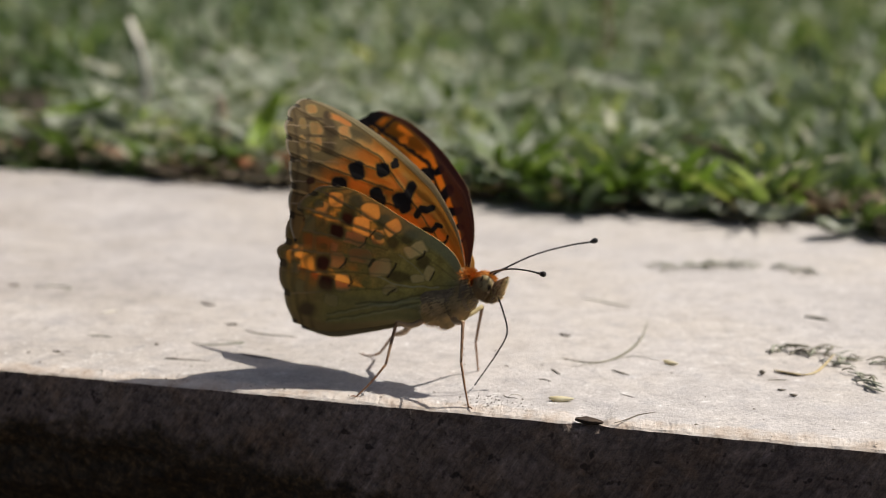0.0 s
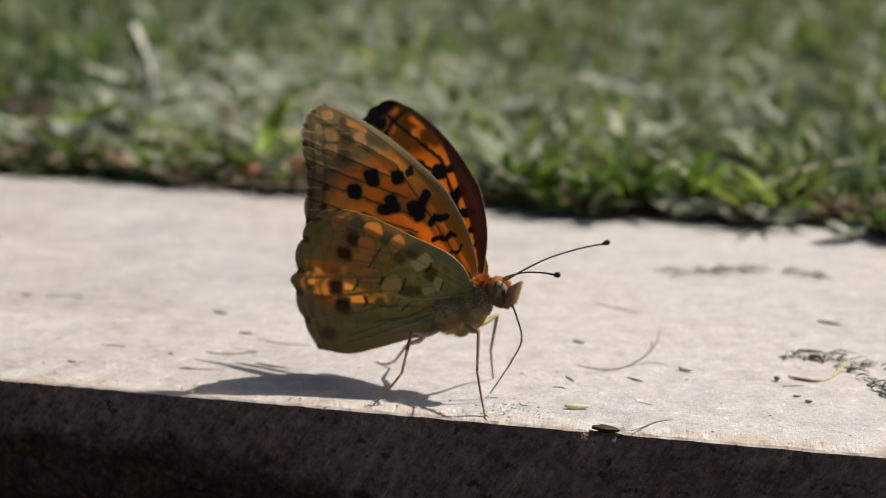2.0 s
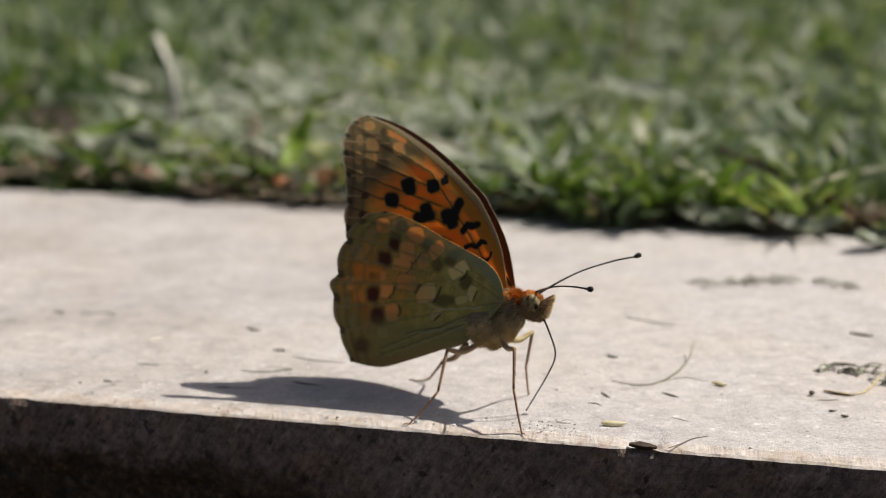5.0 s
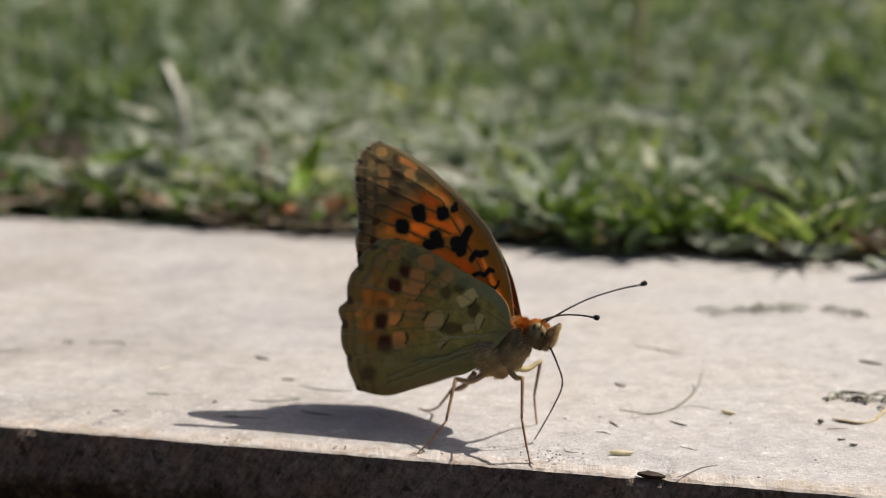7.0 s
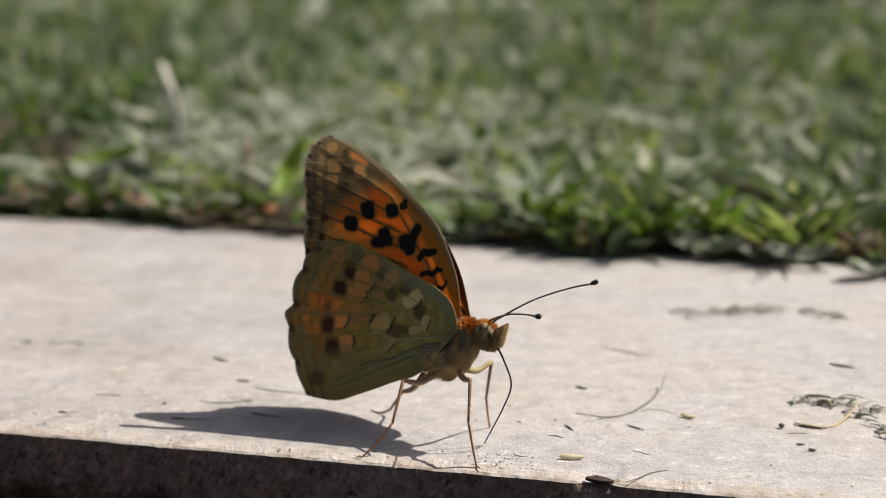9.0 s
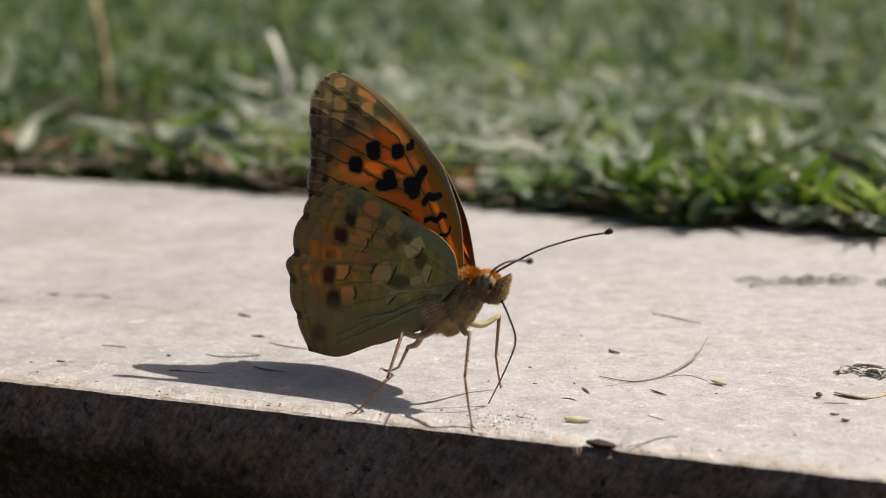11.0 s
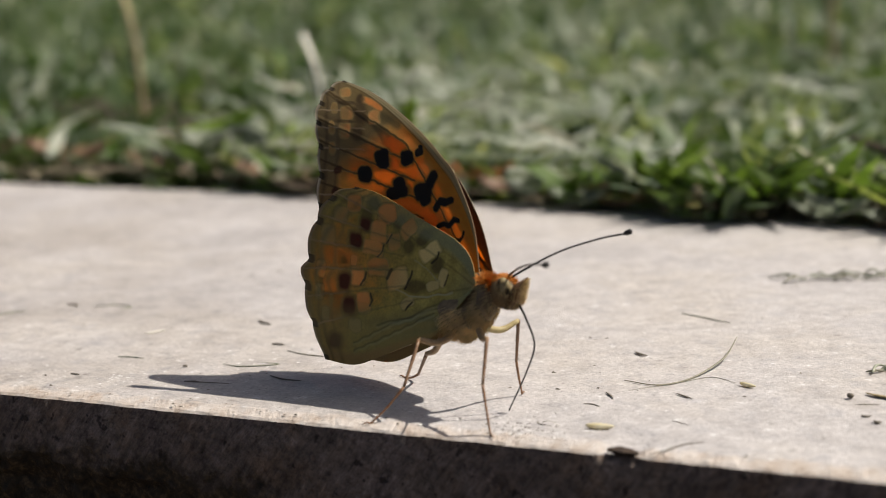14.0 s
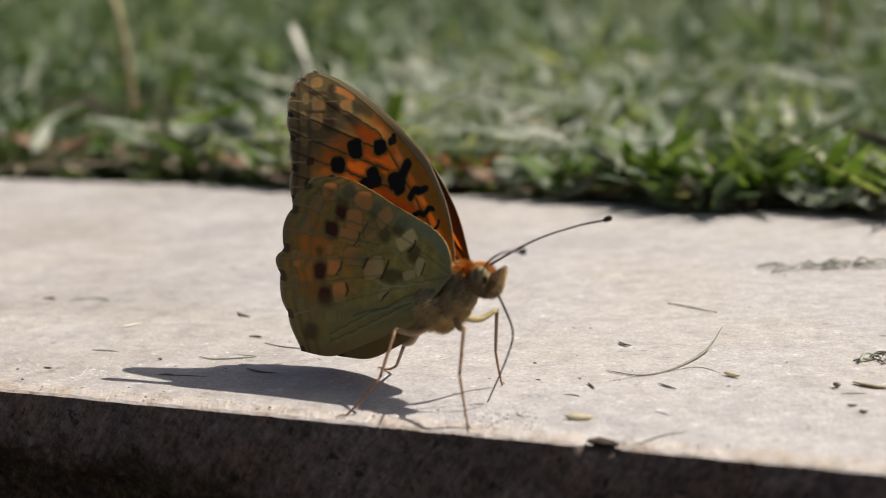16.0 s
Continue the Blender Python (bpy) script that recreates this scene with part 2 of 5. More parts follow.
    l.new(col, g.inputs[0])
    # the orange upper scales tint what shines through
    l.new(mix(n, l, g.outputs[0], mix(n, l, g.outputs[0], (1.16, 0.80, 0.40), 1.0, "MULTIPLY"), 0.8), t.inputs[0])
    ms = n.new("ShaderNodeMixShader")
    thin = n.new("ShaderNodeMath")
    thin.operation = "MULTIPLY"
    thin.inputs[1].default_value = trans
    l.new(at.outputs["Alpha"], thin.inputs[0])
    l.new(thin.outputs[0], ms.inputs[0])
    l.new(b.outputs[0], ms.inputs[1])
    l.new(t.outputs[0], ms.inputs[2])
    l.new(ms.outputs[0], n["Material Output"].inputs[0])
    return m


def plain(name, a, c, scale=2500, rough=0.6, trans=0.0, strength=0.4):
    m, n, l, b = material(name)
    co = coords(n)
    nz = tex(n, l, "Noise", scale, co, Detail=5)
    r = ramp(n, [(0.3, a), (0.7, c)])
    l.new(nz.outputs[0], r.inputs[0])
    l.new(r.outputs[0], b.inputs["Base Color"])
    b.inputs["Roughness"].default_value = rough
    bump(n, l, b, nz.outputs[0], strength, 0.00008)
    if trans:
        t = n.new("ShaderNodeBsdfTranslucent")
        l.new(r.outputs[0], t.inputs[0])
        ms = n.new("ShaderNodeMixShader")
        ms.inputs[0].default_value = trans
        l.new(b.outputs[0], ms.inputs[1])
        l.new(t.outputs[0], ms.inputs[2])
        l.new(ms.outputs[0], n["Material Output"].inputs[0])
    return m


def eye_material():
    """Amber facets with darker false pupils."""
    m, n, l, b = material("amber_eye")
    co = coords(n)
    facet = tex(n, l, "Voronoi", 9000, co)
    blot = tex(n, l, "Noise", 1500, co, Detail=2)
    r = ramp(n, [(0.34, (0.02, 0.014, 0.008)), (0.42, (0.20, 0.15, 0.07)), (0.60, (0.34, 0.27, 0.14)), (0.7, (0.46, 0.38, 0.22))])
    l.new(blot.outputs[0], r.inputs[0])
    l.new(r.outputs[0], b.inputs["Base Color"])
    b.inputs["Roughness"].default_value = 0.5
    b.inputs["Specular IOR Level"].default_value = 0.2
    bump(n, l, b, facet.outputs["Distance"], 0.3, 0.00004)
    return m


STONE = stone_material()
FACE = sawn_face_material()
SOIL = soil_material()
TURF = turf_material()
DRY_SOIL = soil_material("dry_soil", 1.7)
GRASS = blade_material("lawn_blades", [(0.0, (0.055, 0.085, 0.040)), (0.25, (0.11, 0.155, 0.080)), (0.48, (0.19, 0.235, 0.150)), (0.70, (0.28, 0.315, 0.235)), (0.90, (0.38, 0.39, 0.32)), (1.0, (0.47, 0.45, 0.37))], 0.22, 0.55)
LUSH = blade_material("lush_blades", [(0.0, (0.02, 0.035, 0.012)), (0.4, (0.065, 0.110, 0.035)), (0.7, (0.12, 0.18, 0.07)), (0.9, (0.20, 0.25, 0.14)), (1.0, (0.32, 0.34, 0.25))], 0.24, 0.5)
EDGE_GRASS = blade_material("edge_blades", [(0.0, (0.030, 0.045, 0.014)), (0.28, (0.070, 0.100, 0.034)), (0.50, (0.13, 0.175, 0.065)), (0.70, (0.20, 0.255, 0.10)), (0.84, (0.27, 0.30, 0.21)), (1.0, (0.46, 0.42, 0.33))], 0.30, 0.45)
WEED = blade_material("weed_leaves", [(0.0, (0.05, 0.075, 0.035)), (0.3, (0.12, 0.155, 0.095)), (0.55, (0.22, 0.265, 0.19)), (0.72, (0.31, 0.35, 0.27)), (0.74, (0.09, 0.145, 0.03)), (0.92, (0.16, 0.23, 0.06)), (1.0, (0.38, 0.25, 0.14))], 0.28, 0.5)
CLIPPED = blade_material("bleached_clippings", [(0.0, (0.15, 0.165, 0.125)), (0.3, (0.27, 0.29, 0.24)), (0.6, (0.39, 0.40, 0.355)), (0.85, (0.52, 0.515, 0.46)), (1.0, (0.60, 0.54, 0.44))], 0.2, 0.6)
THATCH = blade_material("dark_thatch", [(0.0, (0.045, 0.034, 0.020)), (0.5, (0.15, 0.115, 0.078)), (0.8, (0.28, 0.21, 0.15)), (1.0, (0.46, 0.36, 0.27))], 0.05, 0.8)
VENTRAL = wing_material("wing_underside_scales", 0.72)
DORSAL = wing_material("wing_upperside_scales", 0.76)
FUR_TAN = plain("tan_body_hair", (0.44, 0.33, 0.155), (0.92, 0.76, 0.43), 700, 0.7, 0.5)
FUR_BROWN = plain("brown_face_hair", (0.24, 0.15, 0.06), (0.50, 0.33, 0.15), 1500, 0.7, 0.15)
FUR_RUST = plain("rust_body_hair", (0.50, 0.17, 0.02), (0.82, 0.37, 0.06), 1500, 0.7, 0.3)
SKIN = plain("dark_brown_cuticle", (0.045, 0.03, 0.018), (0.14, 0.09, 0.045), 3000, 0.5)
LEG_PALE = plain("ochre_cuticle", (0.28, 0.17, 0.08), (0.42, 0.29, 0.15), 4000, 0.45)
LEG_FOOT = plain("reddish_cuticle", (0.17, 0.075, 0.035), (0.34, 0.19, 0.09), 4000, 0.45)
LEG_CREAM = plain("cream_cuticle", (0.45, 0.36, 0.16), (0.6, 0.5, 0.26), 4000, 0.45, 0.3)
LEG_DARK = plain("brown_cuticle", (0.10, 0.05, 0.02), (0.24, 0.13, 0.06), 4000, 0.45)
BLACK = plain("black_cuticle", (0.006, 0.005, 0.004), (0.02, 0.016, 0.012), 4000, 0.35)
HIDE = plain("brown_hide", (0.12, 0.085, 0.045), (0.30, 0.215, 0.115), 1500, 0.7)
BARK = plain("dark_bark", (0.018, 0.011, 0.007), (0.075, 0.048, 0.03), 2500, 0.8)
EYE = eye_material()
DRY = plain("dry_stalk", (0.17, 0.165, 0.115), (0.33, 0.31, 0.23), 1500, 0.7)
STRAW = plain("straw", (0.40, 0.30, 0.14), (0.62, 0.52, 0.30), 1500, 0.6)
PALE_STRAW = plain("bleached_straw", (0.62, 0.58, 0.48), (0.82, 0.79, 0.70), 1500, 0.6)
CRYSTAL = plain("white_calcite", (0.66, 0.64, 0.61), (0.82, 0.80, 0.77), 3000, 0.6)
HUSK = plain("seed_husk", (0.66, 0.56, 0.28), (0.85, 0.80, 0.60), 900, 0.5, 0.2)
DARKBIT = plain("dark_plant_bits", (0.10, 0.086, 0.064), (0.25, 0.22, 0.17), 1500, 0.8)
GREENBIT = plain("faded_green_clipping", (0.19, 0.205, 0.145), (0.40, 0.41, 0.32), 1200, 0.6)
ADDED_HEDGE = blade_material("added_hedge_leaves", [(0.0, (0.02, 0.035, 0.012)), (1.0, (0.05, 0.075, 0.025))], 0.2)

CM = 0.01
rng = np.random.default_rng(7)


# ---- building helpers ----
def mesh_object(name, verts, faces, mats, parent=None, label="", smooth=True, index=None):
    me = bpy.data.meshes.new(name)
    me.from_pydata([tuple(v) for v in verts], [], [tuple(f) for f in faces])
    for m in mats if isinstance(mats, (list, tuple)) else [mats]:
        me.materials.append(m)
    if index is not None:
        me.polygons.foreach_set("material_index", np.asarray(index, dtype=np.int32))
    if smooth:
        me.polygons.foreach_set("use_smooth", np.ones(len(me.polygons), dtype=bool))
    me.update()
    ob = new(name, me)
    if parent:
        ob.parent = parent
    if label:
        tagged(ob, label)
    return ob


def part(name, bm, mat, parent, label=""):
    me = bpy.data.meshes.new(name)
    bm.to_mesh(me)
    bm.free()
    for m in mat if isinstance(mat, (list, tuple)) else [mat]:
        me.materials.append(m)
    me.polygons.foreach_set("use_smooth", np.ones(len(me.polygons), dtype=bool))
    ob = new(name, me)
    if parent:
        ob.parent = parent
    if label:
        tagged(ob, label)
    return ob


def curve_points(ctrl, n):
    """Smooth curve through the control points."""
    p = np.asarray(ctrl, float)
    q = np.vstack([2 * p[0] - p[1], p, 2 * p[-1] - p[-2]])
    seg = len(p) - 1
    out = []
    for s in np.linspace(0, seg, n):
        i = min(int(s), seg - 1)
        f = s - i
        a, b, c, d = q[i], q[i + 1], q[i + 2], q[i + 3]
        out.append(0.5 * (2 * b + (c - a) * f + (2 * a - 5 * b + 4 * c - d) * f * f + (3 * b - a - 3 * c + d) * f ** 3))
    return np.array(out)


def tube_data(ctrl, radii, n=16, sides=8, flat=1.0):
    """Verts and faces of a tapered tube along a smooth curve."""
    p = curve_points(ctrl, n)
    r = np.interp(np.linspace(0, 1, n), np.linspace(0, 1, len(radii)), radii)
    t = np.gradient(p, axis=0)
    t /= np.linalg.norm(t, axis=1)[:, None] + 1e-12
    up = np.array([0.13, 0.31, 0.94])
    verts, faces = [], []
    for i in range(n):
        a = np.cross(t[i], up)
        a /= np.linalg.norm(a) + 1e-9
        b = np.cross(t[i], a)
        for k in range(sides):
            w = 2 * math.pi * k / sides
            verts.append(p[i] + r[i] * (math.cos(w) * a + math.sin(w) * b * flat))
    for i in range(n - 1):
        for k in range(sides):
            k2 = (k + 1) % sides
            faces.append((i * sides + k, i * sides + k2, (i + 1) * sides + k2, (i + 1) * sides + k))
    faces.append(tuple(range(sides - 1, -1, -1)))
    faces.append(tuple((n - 1) * sides + k for k in range(sides)))
    return verts, faces


def tube(name, ctrl, radii, mat, parent=None, label="", n=16, sides=8, flat=1.0):
    v, f = tube_data(ctrl, radii, n, sides, flat)
    return mesh_object(name, v, f, mat, parent, label)


def blob_bm(centre, axes, basis, noise_amp=0.0, noise_scale=1.0, seg=28, ring=18):
    """An ellipsoid with an uneven skin; basis gives its three directions."""
    bm = bmesh.new()
    bmesh.ops.create_uvsphere(bm, u_segments=seg, v_segments=ring, radius=1.0)
    c = Vector(centre)
    for v in bm.verts:
        k = 1 + noise_amp * noise.noise(v.co * noise_scale)
        v.co = c + sum((Vector(basis[i]) * (v.co[i] * axes[i] * k) for i in range(3)), Vector())
    return bm


# ---- setting: kerb, ground, lawn, added hedge ----
def build_kerb():
    xs = np.unique(np.concatenate([np.linspace(-3, -0.14, 40), np.linspace(-0.14, 0.09, 700), np.linspace(0.09, 3, 40)]))
    prof = [(0.140, -0.06), (0.140, -0.004), (0.137, -0.001), (0.120, 0.0), (0.06, 0.0), (0.02, 0.0), (0.008, 0.0), (0.0036, 0.0), (0.0028, -0.00003),
            (0.0020, -0.00017), (0.0013, -0.00036), (0.0010, -0.0006), (0.0008, -0.0014), (0.0006, -0.0022), (0.0004, -0.0032), (0.0003, -0.0044), (0.0002, -0.0055), (0.0002, -0.0063), (0.0002, -0.0071), (0.0002, -0.0079), (0.0003, -0.0087), (0.0003, -0.0095), (0.0004, -0.0103), (0.0006, -0.0112), (0.001, -0.0125), (0.0015, -0.014), (0.004, -0.017), (0.005, -0.06)]
    verts, faces, idx = [], [], []
    n = len(prof)
    for x in xs:
        chip = math.exp(-((x - 0.0212) / 0.0018) ** 4) * 0.0006 + math.exp(-((x + 0.052) / 0.0012) ** 2) * 0.0004
        crust = 0.0068 + 0.0042 / (1 + math.exp(-(x + 0.022) / 0.006)) + 0.0016 * noise.noise((x * 120, 0.0, 7.0))
        for j, (y, z) in enumerate(prof):
            dy = dz = 0.0
            if 7 <= j < n - 1:
                k = max(j, 11)
                zz = min(z, -0.0006)
                dy = noise.noise((x * 260, zz * 300, 3.0)) * 0.00016 + noise.noise((x * 700 + zz * 400, zz * 500, 9.0)) * 0.00006 + (chip if j < 12 else chip * 0.2)
                dz = noise.noise((x * 340, k * 0.3, 5.0)) * 0.00008 * (j > 7) - (chip * 0.6 if j < 11 else 0)
                if 8 <= j <= 10:
                    dz += 0.00010 * noise.noise((x * 900, j * 1.3, 8.0)) + 0.00005 * noise.noise((x * 2600, j * 2.1, 3.0))
                    dy += 0.00025 * noise.noise((x * 500, j * 0.9, 12.0))
                low = min(1.0, max(0.0, (-z - crust) / 0.0012))
                dy += low * (0.0004 + 0.0013 * noise.noise((x * 150, z * 260, 1.0)) + 0.0009 * noise.noise((x * 620, z * 900, 4.0)))
            elif 3 <= j <= 6:
                dz = noise.noise((x * 60, y * 60, 2.0)) * 0.00012
            verts.append((x, y + dy, z + dz))
    for i in range(len(xs) - 1):
        for j in range(n - 1):
            faces.append((i * n + j, (i + 1) * n + j, (i + 1) * n + j + 1, i * n + j + 1))
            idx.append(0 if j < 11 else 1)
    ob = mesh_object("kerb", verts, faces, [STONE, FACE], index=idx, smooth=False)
    return tagged(ob, "pale limestone kerb slab with chipped sunlit edge", "kerb", kind="structure")


def build_ground():
    xs = np.unique(np.concatenate([-np.geomspace(0.4, 80, 24), np.linspace(-0.9, 0.4, 90), np.geomspace(0.4, 80, 24)]))
    ys = np.unique(np.concatenate([-np.geomspace(0.2, 80, 20), np.linspace(-0.2, 0.13, 30), np.linspace(0.1401, 1.2, 90), np.geomspace(1.2, 80, 24)]))
    verts, faces = [], []
    for y in ys:
        for x in xs:
            z = -0.055 if y < 0.137 else -0.006
            k = 0.003 if abs(x) < 2 and abs(y) < 2 else 0.02
            z += noise.noise((x * 25, y * 25, 0)) * k
            verts.append((x, y, z))
    w = len(xs)
    for j in range(len(ys) - 1):
        for i in range(w - 1):
            faces.append((j * w + i, j * w + i + 1, (j + 1) * w + i + 1, (j + 1) * w + i))
    turf = [verts[f[0]][1] > 1.0 or (verts[f[0]][1] > 0.14 and abs(verts[f[0]][0]) > 1.6) for f in faces]
    ob = mesh_object("ground", verts, faces, [SOIL, TURF], index=turf)
    return tagged(ob, "dark brown soil under a mown lawn that stretches away", "ground", kind="structure")


def blades(name, base, height, width, lean, mat, curl=0.5):
    """Many bent grass blades in one mesh; arrays of places, heights, widths and lean vectors."""
    n = len(base)
    az = rng.uniform(0, 2 * np.pi, n)
    side = np.stack([np.cos(az), np.sin(az), np.zeros(n)], 1)
    verts = np.zeros((n, 7, 3))
    for k, (f, wf) in enumerate(((0, 0.7), (0.4, 1.0), (0.75, 0.75))):
        mid = base + np.stack([lean[:, 0] * f ** 1.7, lean[:, 1] * f ** 1.7, height * f * (1 - curl * 0.25 * f)], 1)
        verts[:, 2 * k] = mid - side * (width * wf)[:, None] * 0.5
        verts[:, 2 * k + 1] = mid + side * (width * wf)[:, None] * 0.5
    verts[:, 6] = base + np.stack([lean[:, 0], lean[:, 1], height * (1 - curl * 0.25)], 1)
    off = (np.arange(n) * 7)[:, None]
    quads = np.concatenate([off + np.array([0, 1, 3, 2]), off + np.array([2, 3, 5, 4])])
    tris = off + np.array([4, 5, 6])
    me = bpy.data.meshes.new(name)
    me.vertices.add(n * 7)
    me.vertices.foreach_set("co", verts.reshape(-1))
    loops = np.concatenate([quads.reshape(-1), tris.reshape(-1)]).astype(np.int32)
    me.loops.add(len(loops))
    me.loops.foreach_set("vertex_index", loops)
    nq, nt = len(quads), len(tris)
    me.polygons.add(nq + nt)
    me.polygons.foreach_set("loop_start", np.concatenate([np.arange(nq) * 4, nq * 4 + np.arange(nt) * 3]).astype(np.int32))
    me.materials.append(mat)
    me.update(calc_edges=True)
    me.validate()
    me.polygons.foreach_set("use_smooth", np.ones(len(me.polygons), dtype=bool))
    return new(name, me)


def lawn_edge(x):
    """Where the lawn has crept over the back of the kerb."""
    return np.minimum(0.1415, 0.1206 - 0.16 * x) + 0.0035 * np.sin(x * 97) + 0.0025 * np.sin(x * 223 + 1.0) + 0.0015


def clumps(x):
    return np.array([noise.noise((a * 38, 4.0, 0.0)) + 0.6 * noise.noise((a * 110, 1.0, 0.0)) for a in x])


def build_lawn():
    n = 70000
    y = 0.143 + 0.62 * rng.uniform(0, 1, n) ** 1.3
    x = -0.03 - 0.45 * (y + 0.17) + rng.uniform(-1, 1, n) * (0.18 + 0.42 * (y + 0.17))
    patch = np.array([noise.noise((a * 22, b * 22, 3.0)) + 0.6 * noise.noise((a * 60, b * 60, 8.0)) for a, b in zip(x, y)])
    patch -= 0.85 * np.exp(-(((x + 0.26) / 0.10) ** 2 + ((y - 0.235) / 0.075) ** 2))
    keep = patch + rng.uniform(-0.5, 0.5, n) > -0.18
    x, y, patch = x[keep], y[keep], patch[keep]
    n = len(x)
    base = np.stack([x, y, np.full(n, -0.007)], 1)
    h = rng.uniform(0.007, 0.019, n) * (0.9 + 0.5 * patch)
    flat = rng.random(n) < 0.6
    h[flat] *= 0.55
    w = rng.uniform(0.0012, 0.0042, n)
    ang = rng.uniform(0, 2 * np.pi, n)
    ln = rng.uniform(0.2, 0.9, n) * h
    ln[flat] = rng.uniform(0.7, 1.7, flat.sum()) * h[flat]
    lean = np.stack([np.cos(ang) * ln, np.sin(ang) * ln], 1)
    bare = np.exp(-(((x + 0.02) / 0.06) ** 2 + ((y - 0.36) / 0.05) ** 2))
    h *= 1 - 0.6 * bare
    lush = (x + 0.14 + 0.30 * (y - 0.2) + rng.normal(0, 0.03, n) < 0) & (y + rng.normal(0, 0.03, n) - 0.4 * (rng.random(n) < 0.45) < 0.31)
    for name, pick, mat, label in (("lawn_grass", ~lush, GRASS, "mown grey-green lawn with dry pale clippings"), ("lush_grass", lush, LUSH, "darker green patch of mown lawn")):
        ob = blades(name, base[pick], h[pick], w[pick], lean[pick], mat)
        tagged(ob, label, "grass", kind="stuff")
    # bleached mowings lying on the lawn, thickest in one drift along the kerb
    n = 15000
    y = 0.125 + 0.45 * rng.uniform(0, 1, n) ** 1.5
    x = -0.05 - 0.45 * (y + 0.17) + rng.uniform(-1, 1, n) * (0.13 + 0.36 * (y + 0.17))
    drift = np.exp(-(((x + 0.092) / 0.040) ** 2 + ((y - 0.175) / 0.055) ** 2)) + 0.5 * np.exp(-(((x + 0.10) / 0.09) ** 2 + ((y - 0.285) / 0.045) ** 2))
    spread = np.array([noise.noise((a * 30, b * 30, 21.0)) + 0.6 * noise.noise((a * 90, b * 90, 5.0)) for a, b in zip(x, y)])
    keep = (drift + 0.75 * spread + rng.uniform(-0.3, 0.3, n) - 0.35 * (x < -0.17) > 0.42) & (y > lawn_edge(x) + 0.006)
    x, y = x[keep], y[keep]
    n = len(x)
    ang = rng.normal(0.15, 0.7, n) + np.pi * (rng.random(n) < 0.5)
    ln = rng.uniform(0.006, 0.020, n)
    base = np.stack([x, y, rng.uniform(0.000, 0.007, n)], 1)
    ob = blades("clippings", base, rng.uniform(-0.002, 0.006, n), rng.uniform(0.0012, 0.0038, n), np.stack([np.cos(ang) * ln, np.sin(ang) * ln], 1), CLIPPED)
    tagged(ob, "bleached grey mowings lying on the lawn", "grass clippings", kind="stuff")
    n = 420
    x = rng.uniform(-0.22, -0.045, n)
    y = lawn_edge(x) + 0.010 - 0.016 * rng.random(n) ** 2
    ang = rng.normal(0.1, 0.6, n)
    ln = rng.uniform(0.004, 0.012, n)
    ob = blades("clippings", np.stack([x, y, rng.uniform(0.0006, 0.0022, n)], 1), rng.uniform(-0.0004, 0.0012, n), rng.uniform(0.001, 0.003, n), np.stack([np.cos(ang) * ln, np.sin(ang) * ln], 1), THATCH)
    tagged(ob, "brown dead blades strewn over the kerb's back edge", "grass clippings", kind="stuff")
    # the rest of the lawn, coarser
    n = 38000
    x, y = rng.uniform(-2.4, 2.2, n), 0.145 + 1.35 * rng.random(n)
    inside = (y < 0.74) & (np.abs(x + 0.03 + 0.45 * (y + 0.17)) < 0.17 + 0.42 * (y + 0.17))
    x, y = x[~inside], y[~inside]
    n = len(x)
    ang = rng.uniform(0, 2 * np.pi, n)
    h = rng.uniform(0.008, 0.02, n)
    ln = rng.uniform(0.5, 2.2, n) * h
    ob = blades("lawn_grass", np.stack([x, y, np.full(n, -0.007)], 1), h, rng.uniform(0.004, 0.011, n), np.stack([np.cos(ang) * ln, np.sin(ang) * ln], 1), GRASS)
    tagged(ob, "mown grey-green lawn stretching away from the kerb", "grass", kind="stuff")
    # livelier blades along the kerb, in clumps that creep over it
    n = 7000
    x = rng.uniform(-0.30, 0.10, n)
    clump = clumps(x)
    y = lawn_edge(x) + 0.006 + np.abs(rng.normal(0, 0.014, n)) - 0.010 * clump
    keep = clump + rng.uniform(-0.35, 0.35, n) + np.where(x > -0.05, 0.0, -0.18) > 0.0
    x, y, clump = x[keep], y[keep], clump[keep]
    n = len(x)
    base = np.stack([x, y, np.where(y < 0.139, 0.0, -0.004)], 1)
    h = 0.0025 + 0.0105 * rng.random(n) ** 1.6 * (1.0 + 0.8 * clump)
    ang = rng.uniform(0, 2 * np.pi, n)
    ln = rng.uniform(0.4, 1.5, n) * h
    lean = np.stack([np.cos(ang) * ln, np.sin(ang) * ln - 0.15 * h], 1)
    ob = blades("edge_grass", base, h, 0.0010 + 0.0030 * rng.random(n) ** 1.5, lean, EDGE_GRASS)
    tagged(ob, "bright green backlit grass along the kerb", "grass", kind="stuff")
    # broad grey-green weed leaves drooping on to the stone
    n = 1500
    x = rng.uniform(-0.30, 0.10, n)
    clump = clumps(x + 0.013)
    y = lawn_edge(x) + 0.003 + 0.036 * rng.random(n) ** 1.4 - 0.010 * clump
    keep = clump + rng.uniform(-0.5, 0.5, n) - np.where(x > -0.005, 0.35, 0.0) > -0.25
    x, y, clump = x[keep], y[keep], clump[keep]
    n = len(x)
    base = np.stack([x, y, np.where(y < 0.139, 0.0005, -0.004)], 1)
    h = rng.uniform(0.002, 0.011, n)
    ang = rng.normal(-np.pi / 2, 1.3, n)
    ln = rng.uniform(0.005, 0.012, n)
    lean = np.stack([np.cos(ang) * ln, np.sin(ang) * ln * 0.8], 1)
    ob = blades("edge_weeds", base, h, rng.uniform(0.002, 0.0048, n), lean, WEED, 1.6)
